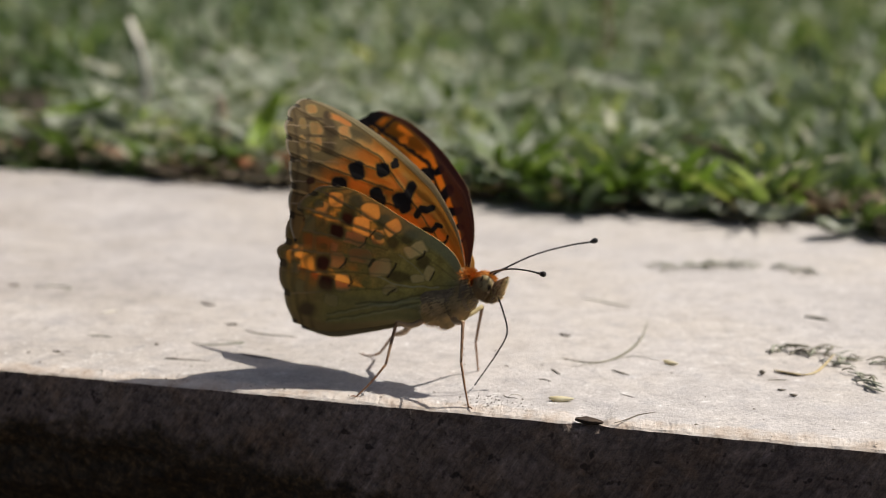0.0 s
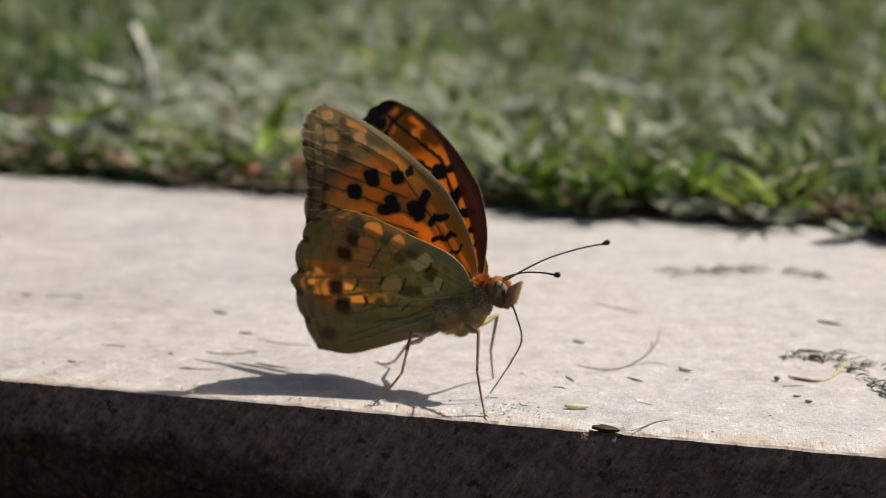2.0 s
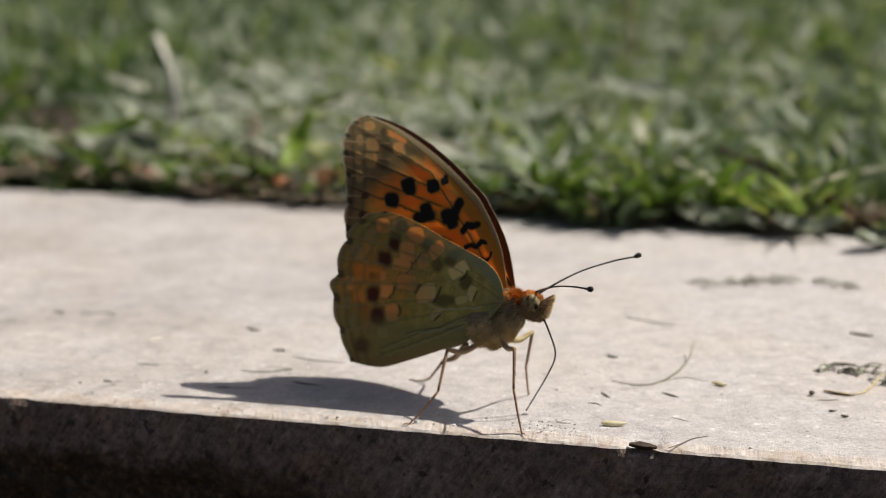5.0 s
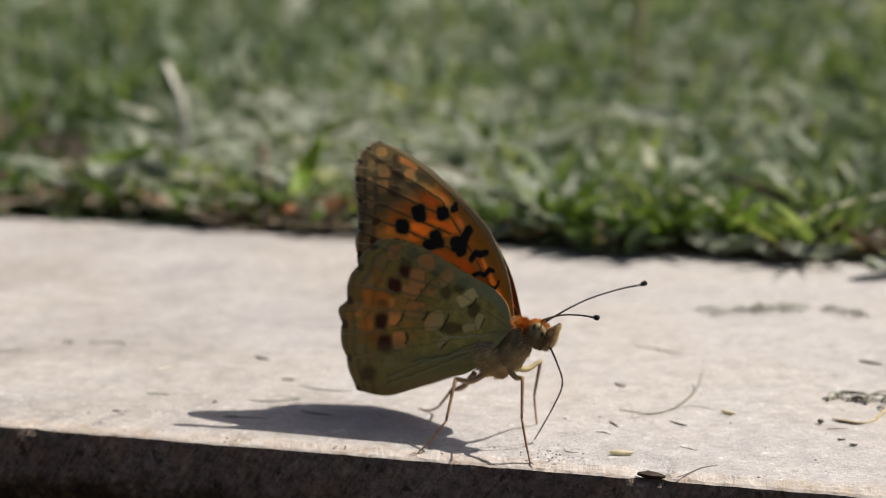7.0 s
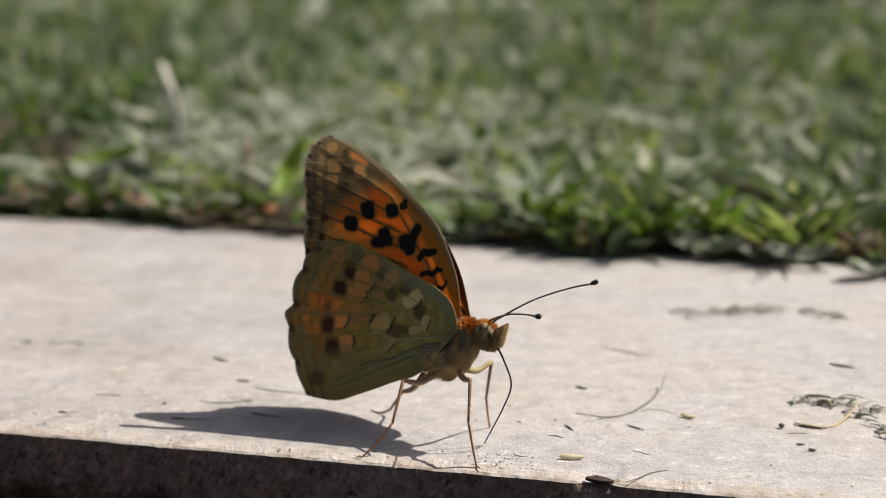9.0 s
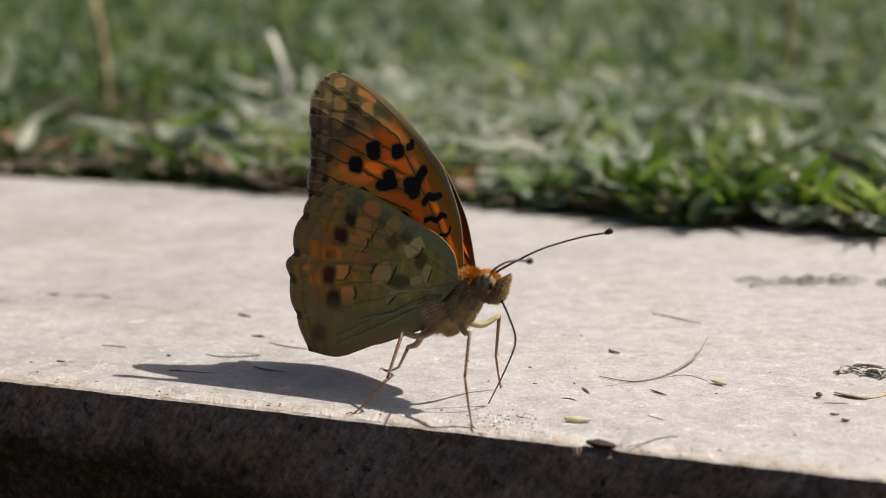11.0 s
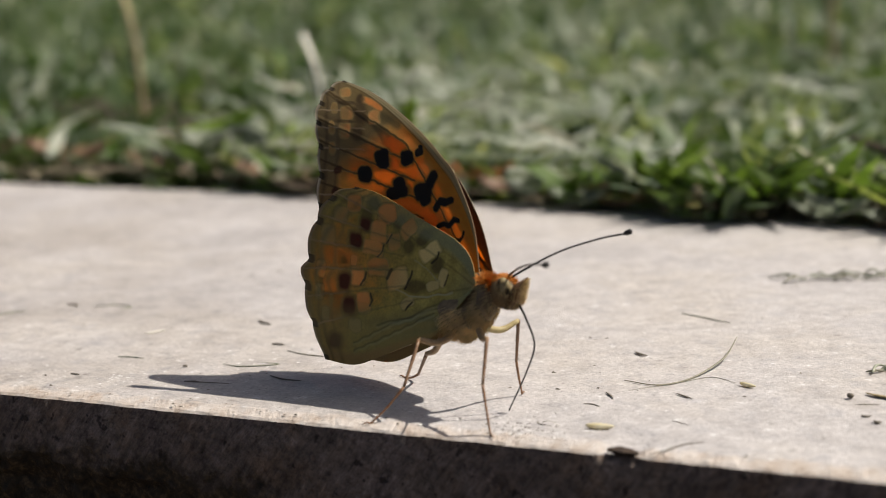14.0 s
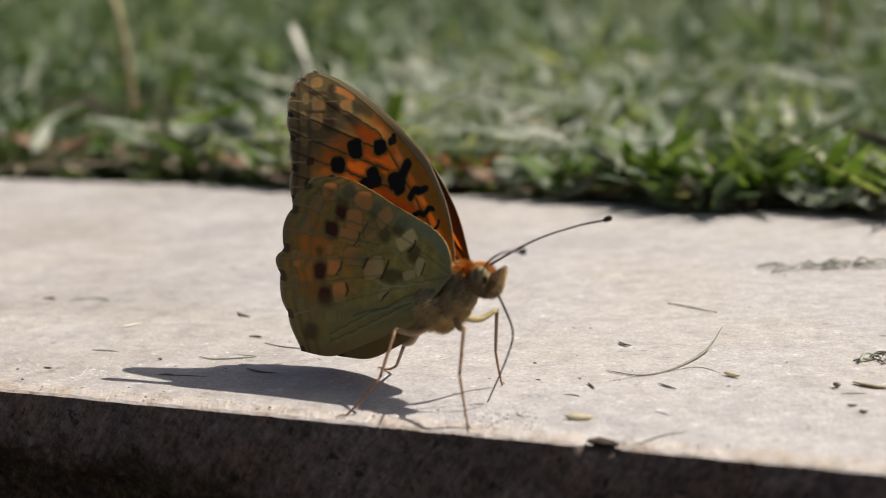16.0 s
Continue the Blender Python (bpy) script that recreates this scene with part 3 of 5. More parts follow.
    tagged(ob, "grey-green weed leaves drooping over the kerb's back edge", "weeds", kind="stuff")
    # dark dead thatch between the blades
    n = 7000
    x = rng.uniform(-0.30, 0.10, n)
    y = lawn_edge(x) + 0.004 + 0.05 * rng.random(n) ** 2 - 0.010 * clumps(x * 1.3)
    base = np.stack([x, y, np.where(y < 0.139, 0.0002, -0.006)], 1)
    ang = rng.uniform(0, 2 * np.pi, n)
    h = rng.uniform(0.001, 0.005, n)
    ln = rng.uniform(0.002, 0.007, n)
    ob = blades("dead_thatch", base, h, rng.uniform(0.0008, 0.0028, n), np.stack([np.cos(ang) * ln, np.sin(ang) * ln], 1), THATCH)
    tagged(ob, "dark brown dead thatch at the foot of the grass", "thatch", kind="stuff")
    # thin spill of soil on the back of the stone
    xs = np.linspace(-0.34, 0.14, 320)
    front = lawn_edge(xs) + 0.007 - 0.009 * clumps(xs * 1.3) + 0.003 * clumps(xs * 5)
    verts, faces = [], []
    for x, f in zip(xs, front):
        for k, hh in ((0, 0.0001), (0.25, 0.0010), (0.6, 0.0016), (1, 0.0018)):
            y = f + (0.150 - f) * k
            verts.append((x, y, hh + 0.0008 * k * noise.noise((x * 300, y * 300, 1.0))))
    for i in range(len(xs) - 1):
        for j in range(3):
            a = i * 4 + j
            faces.append((a, a + 4, a + 5, a + 1))
    spill = mesh_object("soil_spill", verts, faces, DRY_SOIL)
    tagged(spill, "dry brown soil spilled over the kerb's back edge", "soil", kind="structure")


def build_added_hedge():
    # leafy screen added to give the dark shaded strip past the lawn
    hedge = tagged(new("hedge"), "added dark hedge standing for shade beyond the lawn", "hedge")
    hedge.location = (0.15, 1.22, -0.01)
    n = 9000
    x = rng.uniform(-0.28, 2.2, n)
    y = rng.uniform(-0.16, 0.30, n)
    z = rng.uniform(0.0, 0.55, n) + 0.05 * np.sin(x * 9)
    base = np.stack([x, y, np.maximum(z, 0.0)], 1)
    ang = rng.uniform(0, 2 * np.pi, n)
    ln = rng.uniform(0.02, 0.05, n)
    lean = np.stack([np.cos(ang) * ln, np.sin(ang) * ln], 1)
    ob = blades("leaves", base, rng.uniform(-0.02, 0.04, n), rng.uniform(0.02, 0.04, n), lean, ADDED_HEDGE)
    ob.parent = hedge
    for k in range(14):
        xx = -0.2 + k * 0.17
        tube("stem", [(xx, 0.1, 0), (xx + 0.02, 0.08, 0.25), (xx - 0.03, 0.12, 0.5)], [0.018, 0.012, 0.006], SKIN, hedge, n=8, sides=6)


build_kerb()
build_ground()
build_lawn()
build_added_hedge()

# ---- the butterfly ----
HEADING = Vector((0.9552, -0.2961, 0.0))
OUT = Vector((0.2924, 0.9431, -0.1584)).normalized()
UPRIGHT = OUT.cross(HEADING).normalized()
if UPRIGHT.z < 0:
    UPRIGHT = -UPRIGHT
HINGE = Vector((0.00393, 0.00974, 0.01234))
BASE = Vector((0.0020, 0.0090, 0.0))
PITCH = radians(22)
AXIS = (HEADING * math.cos(PITCH) + UPRIGHT * math.sin(PITCH)).normalized()
WING_BASIS = Matrix((HEADING, UPRIGHT, -OUT)).transposed().to_4x4()


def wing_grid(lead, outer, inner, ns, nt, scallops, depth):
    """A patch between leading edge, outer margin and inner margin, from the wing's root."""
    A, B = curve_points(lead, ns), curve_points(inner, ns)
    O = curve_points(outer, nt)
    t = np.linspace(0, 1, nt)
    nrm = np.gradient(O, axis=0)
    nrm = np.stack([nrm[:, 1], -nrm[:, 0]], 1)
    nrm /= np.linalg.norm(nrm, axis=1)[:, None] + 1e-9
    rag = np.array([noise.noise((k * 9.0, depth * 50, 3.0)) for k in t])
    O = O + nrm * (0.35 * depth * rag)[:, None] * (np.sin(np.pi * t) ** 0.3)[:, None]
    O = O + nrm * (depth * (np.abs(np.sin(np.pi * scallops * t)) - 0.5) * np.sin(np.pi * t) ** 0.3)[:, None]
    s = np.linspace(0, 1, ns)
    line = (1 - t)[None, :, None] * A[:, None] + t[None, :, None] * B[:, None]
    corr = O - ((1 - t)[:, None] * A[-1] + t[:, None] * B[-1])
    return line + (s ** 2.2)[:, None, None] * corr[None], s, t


def spot(u, v, cu, cv, ru, rv=None, turn=0.0, soft=0.3, square=2):
    rv = rv or ru
    c, sn = math.cos(turn), math.sin(turn)
    du, dv = u - cu, v - cv
    d = (np.abs((du * c + dv * sn) / ru) ** square + np.abs((-du * sn + dv * c) / rv) ** square) ** (1 / square)
    return np.clip((1 + soft / 2 - d) / soft, 0, 1)


def bar(u, v, a, b, w, soft=0.5):
    """A stroke between two points of the wing."""
    a, b = np.array(a), np.array(b)
    d = b - a
    k = np.clip(((u - a[0]) * d[0] + (v - a[1]) * d[1]) / (d @ d), 0, 1)
    dist = np.hypot(u - a[0] - k * d[0], v - a[1] - k * d[1])
    return np.clip((w - dist) / (w * soft) + 0.5, 0, 1)


def blend(col, m, c):
    return col * (1 - m[..., None]) + np.array(c) * m[..., None]


def wobble(u, v, k=6.0, seed=0.0):
    flat_u, flat_v = u.ravel(), v.ravel()
    return np.array([noise.noise((a * k, b * k, seed)) for a, b in zip(flat_u, flat_v)]).reshape(u.shape)


FORE_VEINS = ((-2.28, 1.86), (-2.36, 1.54), (-2.31, 1.31), (-2.29, 1.12), (-2.30, 0.89), (-2.30, 0.66))
HIND_VEINS = ((-2.06, 0.77), (-2.27, 0.52), (-2.37, 0.24), (-2.43, -0.06), (-2.38, -0.36), (-2.28, -0.66))


CELL = {FORE_VEINS: ((-1.08, 1.34), (-0.72, 0.42)), HIND_VEINS: ((-1.10, 0.48), (-0.80, -0.22))}


def veins(u, v, ends, w):
    """Veins fanning from the end of the wing's cell to the margin, and the two that bound the cell."""
    m = np.zeros_like(u)
    top, low = np.array(CELL[ends][0]), np.array(CELL[ends][1])
    for k, e in enumerate(ends):
        a = top + (low - top) * k / (len(ends) - 1)
        m = np.maximum(m, bar(u, v, a, e, w, 0.8))
    m = np.maximum(m, bar(u, v, (0, 0), top, w, 0.8))
    return np.maximum(m, bar(u, v, (0, 0), low, w, 0.8))


def stroke(u, v, pts, w, soft=0.5):
    """A bent stroke through several points of the wing."""
    m = np.zeros_like(u)
    for a, b in zip(pts[:-1], pts[1:]):
        m = np.maximum(m, bar(u, v, a, b, w, soft))
    return m


def black_marks(u, v, grow=1.0):
    """The black spots and zigzag bars that both faces of the forewing share."""
    m = np.zeros_like(u)
    for cu, cv, a, b, turn, sq in ((-1.63, 1.00, 0.098, 0.080, 0.0, 2.6), (-1.40, 1.185, 0.095, 0.078, 0.3, 3.2), (-1.375, 1.12, 0.07, 0.05, 0.0, 2.5), (-1.05, 1.195, 0.085, 0.074, 0.2, 3.0), (-0.89, 1.26, 0.055, 0.042, 0.3, 2.5), (-0.87, 1.31, 0.03, 0.026, 0.0, 2.0)):
        m = np.maximum(m, spot(u, v, cu, cv, a * grow, b * grow, turn, 0.22, sq))
    m = np.maximum(m, spot(u, v, -1.17, 0.845, 0.150 * grow, 0.066 * grow, 0.25, 0.22, 2.6))
    m = np.maximum(m, spot(u, v, -1.14, 0.92, 0.085 * grow, 0.075 * grow, 0.5, 0.25, 2.4))
    m = np.maximum(m, spot(u, v, -0.815, 0.87, 0.115 * grow, 0.085 * grow, 0.2, 0.22, 3.0))
    m = np.maximum(m, spot(u, v, -0.78, 0.79, 0.075 * grow, 0.06 * grow, 0.3, 0.25, 2.5))
    m = np.maximum(m, stroke(u, v, ((-0.76, 0.90), (-0.68, 1.03)), 0.056 * grow, 0.35))
    m = np.maximum(m, stroke(u, v, ((-0.63, 0.715), (-0.58, 0.785), (-0.50, 0.775), (-0.43, 0.805)), 0.036 * grow, 0.35))
    m = np.maximum(m, stroke(u, v, ((-0.59, 0.53), (-0.51, 0.575), (-0.45, 0.545), (-0.385, 0.615), (-0.33, 0.605)), 0.025 * grow, 0.35))
    m = np.maximum(m, stroke(u, v, ((-0.252, 0.50), (-0.262, 0.45), (-0.30, 0.415), (-0.375, 0.415)), 0.016 * grow, 0.4))
    # under the hindwing when it is folded
    m = np.maximum(m, spot(u, v, -1.50, 0.70, 0.10 * grow, 0.07 * grow))
    m = np.maximum(m, spot(u, v, -0.95, 0.52, 0.15 * grow, 0.07 * grow))
    m = np.maximum(m, spot(u, v, -1.20, 0.34, 0.11 * grow, 0.06 * grow))
    return m


def fray(u, v, k=13.0, amount=0.016):
    """Uneven scale rows: shifts the pattern a little."""
    return u + amount * wobble(u, v, k, 11.0), v + amount * wobble(u, v, k, 23.0)


def fore_under(u, v, s, t):
    u, v = fray(u, v, 13.0, 0.012)
    wob = wobble(u, v, 5, 1)
    streak = wobble(u * 0.35 + v * 0.2, v * 2.2, 9, 4)
    col = np.ones(u.shape + (3,)) * np.array((0.96, 0.43, 0.060))
    pale = np.clip((v - 0.95 - 0.28 * (u + 1.0)) / 0.5, 0, 1) * np.clip((-1.0 - u) / 0.5, 0, 1)
    col = blend(col, pale * 0.55, (0.84, 0.40, 0.10))
    col = col * (1 + 0.18 * streak[..., None])
    # bright streaks between the veins near the leading edge
    col = blend(col, stroke(u, v, ((-1.34, 1.475), (-1.12, 1.40), (-0.90, 1.29)), 0.055, 1.2) * 0.75, (0.97, 0.56, 0.14))
    col = blend(col, spot(u, v, -0.80, 1.09, 0.09, 0.075, 0.5, 0.8) * 0.8, (0.95, 0.60, 0.16))
    col = blend(col, spot(u, v, -0.52, 0.67, 0.10, 0.05, 0.3, 1.0) * 0.5, (0.95, 0.56, 0.13))
    # olive tip and margin
    apex = np.clip((1.15 * (v - 1.05) - 0.62 * (u + 1.15)) / 0.40 - 0.70 + 0.22 * wob, 0, 1)
    col = blend(col, apex * 0.95, (0.155, 0.122, 0.050))
    margin = np.clip((-1.93 - u - 0.05 * wob) / 0.14, 0, 1)
    col = blend(col, margin * 0.85, (0.19, 0.135, 0.060))
    for cu, cv, a, b in ((-1.925, 1.61, 0.095, 0.078), (-1.96, 1.83, 0.085, 0.05), (-1.945, 1.445, 0.085, 0.095), (-1.53, 1.585, 0.088, 0.078), (-2.10, 1.655, 0.05, 0.06), (-2.13, 1.45, 0.05, 0.07), (-2.11, 1.24, 0.05, 0.07)):
        col = blend(col, spot(u, v, cu, cv, a, b, 0.1, 0.35, 2.6) * 0.90, (0.66, 0.44, 0.165))
    col = blend(col, stroke(u, v, ((-1.70, 1.765), (-1.58, 1.74), (-1.46, 1.69)), 0.034, 0.7), (0.88, 0.50, 0.17))
    for cu, cv, a, b, tn in ((-1.735, 1.62, 0.10, 0.14, 0.1), (-1.765, 1.41, 0.085, 0.075, 0), (-1.74, 1.77, 0.06, 0.05, 0), (-1.93, 1.715, 0.13, 0.020, 0.0), (-1.93, 1.525, 0.14, 0.018, 0)):
        col = blend(col, spot(u, v, cu, cv, a, b, tn, 0.7) * 0.85, (0.060, 0.038, 0.016))
    col = blend(col, stroke(u, v, ((-1.43, 1.60), (-1.32, 1.565), (-1.20, 1.52)), 0.045, 1.0) * 0.7, (0.075, 0.060, 0.024))
    # two dark lines along the margin
    for k, wd, am in ((2.190, 0.030, 0.60), (2.015, 0.026, 0.42)):
        col = blend(col, np.exp(-((u + k - 0.03 * wob + 0.06 * np.abs(v - 1.3)) / wd) ** 2) * am, (0.070, 0.045, 0.020))
    vein = veins(u, v, FORE_VEINS, 0.0105)
    col = blend(col, vein * 0.85, (0.075, 0.045, 0.014))
    for cv in (1.63, 1.45, 1.235, 1.01, 0.76):
        pale = bar(u, v, (-2.36, cv - 0.004), (-2.02, cv + 0.006), 0.0085, 0.9) + 0.4 * bar(u, v, (-2.02, cv + 0.006), (-1.66, cv + 0.012), 0.007, 0.9)
        col = blend(col, np.clip(pale, 0, 1) * 0.5, (0.62, 0.46, 0.28))
    for cu, cv, r in ((-2.02, 1.02, 0.058), (-2.05, 0.805, 0.055), (-2.03, 0.60, 0.05)):
        col = blend(col, spot(u, v, cu, cv, r, r * 0.7, 0.4, 0.5) * 0.9, (0.070, 0.020, 0.008))
    # buff strip along the leading edge, with a brown line inside it
    wide = 0.112 * (1 - s) + 0.030
    col = blend(col, np.clip((wide - t) / 0.014, 0, 1) * 0.92, (0.40, 0.33, 0.17))
    col = blend(col, np.exp(-((t - wide * 0.52) / 0.006) ** 2) * 0.5, (0.15, 0.115, 0.055))
    col = blend(col, np.exp(-((t - wide) / 0.009) ** 2) * 0.7, (0.095, 0.060, 0.025))
    col = blend(col, black_marks(u, v, 1.10), (0.010, 0.007, 0.005))
    # pale margin fringe, with backlight painted in along the leading edge
    backlit_rim = np.maximum(np.clip((s - 0.988) / 0.008, 0, 1), np.clip((0.010 - t) / 0.005, 0, 1) * 0.35)
    col = blend(col, backlit_rim, (0.62, 0.56, 0.42))
    check = np.cos(np.pi * 14 * t) > 0.72
    return blend(col, np.clip((s - 0.972) / 0.01, 0, 1) * check * 0.9, (0.030, 0.020, 0.010))


def fore_upper(u, v, s, t):
    u, v = fray(u, v)
    col = np.ones(u.shape + (3,)) * np.array((0.84, 0.33, 0.03))
    # root near the leading edge darkened to imitate shade between folded wings
    col = blend(col, np.clip(1.3 - np.hypot(u, v) / 0.9, 0, 1) * np.clip((0.42 - t) / 0.1, 0, 1) * 0.85, (0.09, 0.028, 0.008))
    col = blend(col, veins(u, v, FORE_VEINS, 0.022) * 0.95, (0.012, 0.012, 0.006))
    col = blend(col, bar(u, v, (-0.05, 0.1), (-0.75, 0.78), 0.018) * 0.8, (0.05, 0.02, 0.008))
    col = blend(col, black_marks(u, v, 1.35), (0.010, 0.007, 0.005))
    for e0, e1 in zip(FORE_VEINS[:-1], FORE_VEINS[1:]):
        c = (np.array(e0) + np.array(e1)) / 2 * np.array((0.89, 0.965))
        col = blend(col, spot(u, v, c[0], c[1], 0.085), (0.012, 0.008, 0.005))
    col = blend(col, np.clip((s - 0.915) / 0.03, 0, 1), (0.016, 0.010, 0.006))
    col = blend(col, np.exp(-((s - 0.885) / 0.014) ** 2), (0.02, 0.012, 0.006))
    col = blend(col, np.clip((0.045 + 0.10 * (1 - s) - t) / 0.02, 0, 1) * 0.92, (0.16, 0.055, 0.026))
    col = blend(col, np.exp(-((t - 0.045 - 0.10 * (1 - s)) / 0.010) ** 2) * 0.7, (0.020, 0.010, 0.006))
    # dark maroon painted in for that same shade, widest at the root
    col = blend(col, np.clip((0.90 - s) / 0.2, 0, 1) * np.clip((0.07 + 0.9 * np.clip(0.66 - s, 0, 1) - t) / 0.03, 0, 1) * 0.93, (0.085, 0.026, 0.013))
    col = blend(col, np.exp(-((t - 0.09) / 0.012) ** 2) * np.clip(1 - s, 0, 1) * 0.45, (0.35, 0.13, 0.05))
    return col


def hind_under(u, v, s, t):
    u, v = fray(u, v, 9.0, 0.016)
    wob, wob2 = wobble(u, v, 4, 2), wobble(u, v, 11, 6)
    col = np.ones(u.shape + (3,)) * np.array((0.40, 0.335, 0.085))
    col = col * (1 + 0.30 * wob2[..., None] + 0.28 * wobble(u, v, 38, 9)[..., None])
    # russet outer part
    outer = np.clip((-1.58 - u - 0.10 * wob) / 0.25, 0, 1) * np.clip((0.62 - v) / 0.3, 0, 1)
    col = blend(col, outer * 0.45, (0.50, 0.28, 0.085))
    for cu, cv, a, b in ((-1.84, 0.10, 0.20, 0.085), (-2.20, 0.03, 0.11, 0.07), (-2.05, -0.24, 0.10, 0.09), (-1.86, -0.33, 0.09, 0.10), (-1.98, -0.50, 0.12, 0.09), (-2.04, 0.14, 0.12, 0.06)):
        col = blend(col, spot(u, v, cu, cv, a, b, 0, 0.9) * 0.5, (0.62, 0.35, 0.10))
    # darker olive shades
    for cu, cv, a, b, tn in ((-1.44, 0.68, 0.10, 0.07, 0), (-1.06, 0.52, 0.09, 0.08, 0.5), (-0.73, 0.40, 0.13, 0.07, 0.6), (-0.52, 0.14, 0.10, 0.08, 0.8), (-0.80, -0.09, 0.17, 0.07, 0.2), (-1.53, 0.53, 0.10, 0.10, 0), (-0.93, 0.30, 0.08, 0.09, 0)):
        col = blend(col, spot(u, v, cu, cv, a, b, tn, 0.6) * 0.80, (0.075, 0.056, 0.018))
    # grey-green strip along the leading edge and at the root
    strip = np.clip((0.150 - t) / 0.05, 0, 1) * np.clip(1.25 - s, 0, 1)
    col = blend(col, strip * 0.9, (0.275, 0.30, 0.165))
    col = blend(col, np.exp(-((t - 0.155) / 0.010) ** 2) * 0.25, (0.10, 0.085, 0.035))
    col = blend(col, np.clip((0.30 - s) / 0.22, 0, 1) * 0.7, (0.255, 0.265, 0.130))
    cells = ((-1.72, 0.66, 0.088, 0.075, 0, 0.9), (-1.90, 0.54, 0.085, 0.07, 0, 0.6), (-2.07, 0.32, 0.085, 0.085, 0, 0.55), (-1.25, 0.595, 0.105, 0.088, 0.2, 1.0), (-1.35, 0.40, 0.10, 0.098, 0.1, 1.0), (-1.42, 0.235, 0.125, 0.062, -0.15, 1.0), (-1.13, 0.335, 0.075, 0.07, 0.2, 0.85), (-0.94, 0.465, 0.10, 0.062, 0.7, 1.0),
             (-0.63, 0.275, 0.125, 0.062, 0.55, 1.15), (-0.44, 0.04, 0.05, 0.075, -0.3, 0.9), (-1.62, -0.07, 0.085, 0.088, 0.1, 1.05), (-1.51, -0.33, 0.088, 0.090, 0.2, 1.0))
    cells += ((-1.33, 0.05, 0.125, 0.075, 0.1, 0.75), (-1.06, -0.035, 0.125, 0.092, 0.35, 0.95), (-0.90, -0.27, 0.085, 0.04, 0.4, 0.7), (-0.57, -0.06, 0.08, 0.04, 0.3, 0.8), (-1.68, 0.085, 0.045, 0.045, 0, 0.85), (-1.61, -0.57, 0.075, 0.055, 0, 0.7), (-2.15, -0.04, 0.06, 0.075, 0, 0.75), (-2.15, -0.28, 0.055, 0.075, 0, 0.7), (-2.05, -0.50, 0.05, 0.06, 0, 0.6))
    for cu, cv, a, b, tn, tone in cells:
        col = blend(col, spot(u, v, cu, cv, a * 1.30, b * 1.30, tn, 0.22, 4) * 0.50, (0.085, 0.065, 0.020))
        col = blend(col, spot(u + 0.012 * wob2, v + 0.02 * wob, cu, cv, a * 1.14, b * 1.14, tn, 0.26, 4.5) * 0.86, (0.80 * tone, 0.66 * tone, 0.27 * tone))
    for cu, cv, a, b in ((-1.545, 0.46, 0.075, 0.060), (-1.67, 0.29, 0.095, 0.085), (-1.80, -0.14, 0.090, 0.095), (-1.715, -0.385, 0.095, 0.105), (-1.89, -0.77, 0.10, 0.08)):
        col = blend(col, spot(u, v, cu, cv, a * 1.12, b * 1.12, 0, 0.7, 3), (0.070, 0.016, 0.006))
    # black crescents beside the buff cells
    for w, pts in ((0.012, ((-0.52, 0.285), (-0.53, 0.22), (-0.60, 0.17))), (0.014, ((-1.50, -0.02), (-1.51, -0.09), (-1.57, -0.155))), (0.012, ((-1.42, -0.225), (-1.38, -0.29), (-1.42, -0.36))), (0.021, ((-1.15, 0.045), (-1.17, 0.01), (-1.20, -0.05))),
                   (0.013, ((-0.86, 0.06), (-0.88, -0.02), (-0.95, -0.13))), (0.012, ((-0.83, -0.25), (-0.92, -0.33))), (0.010, ((-1.26, 0.28), (-1.29, 0.21), (-1.35, 0.155))), (0.009, ((-1.17, 0.40), (-1.23, 0.30))), (0.010, ((-0.37, 0.07), (-0.41, -0.03)))):
        col = blend(col, stroke(u, v, pts, w, 0.6) * 0.92, (0.020, 0.014, 0.007))
    # plain green inner part, its fine folds painted as shaded creases with lit edges
    lower = np.clip((t - 0.68) / 0.08, 0, 1) * np.clip(1.55 - 1.25 * s, 0, 1)
    col = blend(col, lower * 0.85, (0.215, 0.190, 0.070))
    for pts in (((-0.43, -0.24), (-1.06, -0.48), (-1.62, -0.76)), ((-0.52, -0.32), (-1.12, -0.61), (-1.61, -0.84)), ((-0.40, -0.18), (-0.85, -0.40), (-1.30, -0.53))):
        col = blend(col, stroke(u, v, pts, 0.012, 0.9) * 0.6, (0.085, 0.070, 0.026))
        col = blend(col, stroke(u, v + 0.022, pts, 0.012, 0.9) * 0.4, (0.37, 0.37, 0.18))
    inner = np.clip((t - 0.93) / 0.03, 0, 1) * np.clip(s * 1.6, 0, 1)
    col = blend(col, inner * 0.75, (0.32, 0.20, 0.075))
    band = np.exp(-((s - 0.935 - 0.010 * wob) / 0.012) ** 2) + 0.7 * np.exp(-((s - 0.875 - 0.012 * wob) / 0.012) ** 2)
    col = blend(col, np.clip(band, 0, 1) * 0.55, (0.085, 0.055, 0.02))
    col = blend(col, np.clip((s - 0.955) / 0.02, 0, 1) * 0.6, (0.27, 0.20, 0.085))
    vein = veins(u, v, HIND_VEINS, 0.010)
    col = blend(col, vein * 0.4, (0.11, 0.08, 0.03))
    col = blend(col, vein * np.clip((s - 0.78) / 0.1, 0, 1) * 0.65, (0.56, 0.46, 0.26))
    col = blend(col, stroke(u, v, ((-0.30, -0.10), (-0.61, -0.17), (-0.89, -0.19), (-1.07, -0.15)), 0.009, 0.9) * 0.75, (0.46, 0.45, 0.28))
    col = blend(col, stroke(u, v, ((-0.51, 0.0), (-0.68, 0.11), (-0.84, 0.17)), 0.007, 0.9) * 0.6, (0.42, 0.40, 0.22))
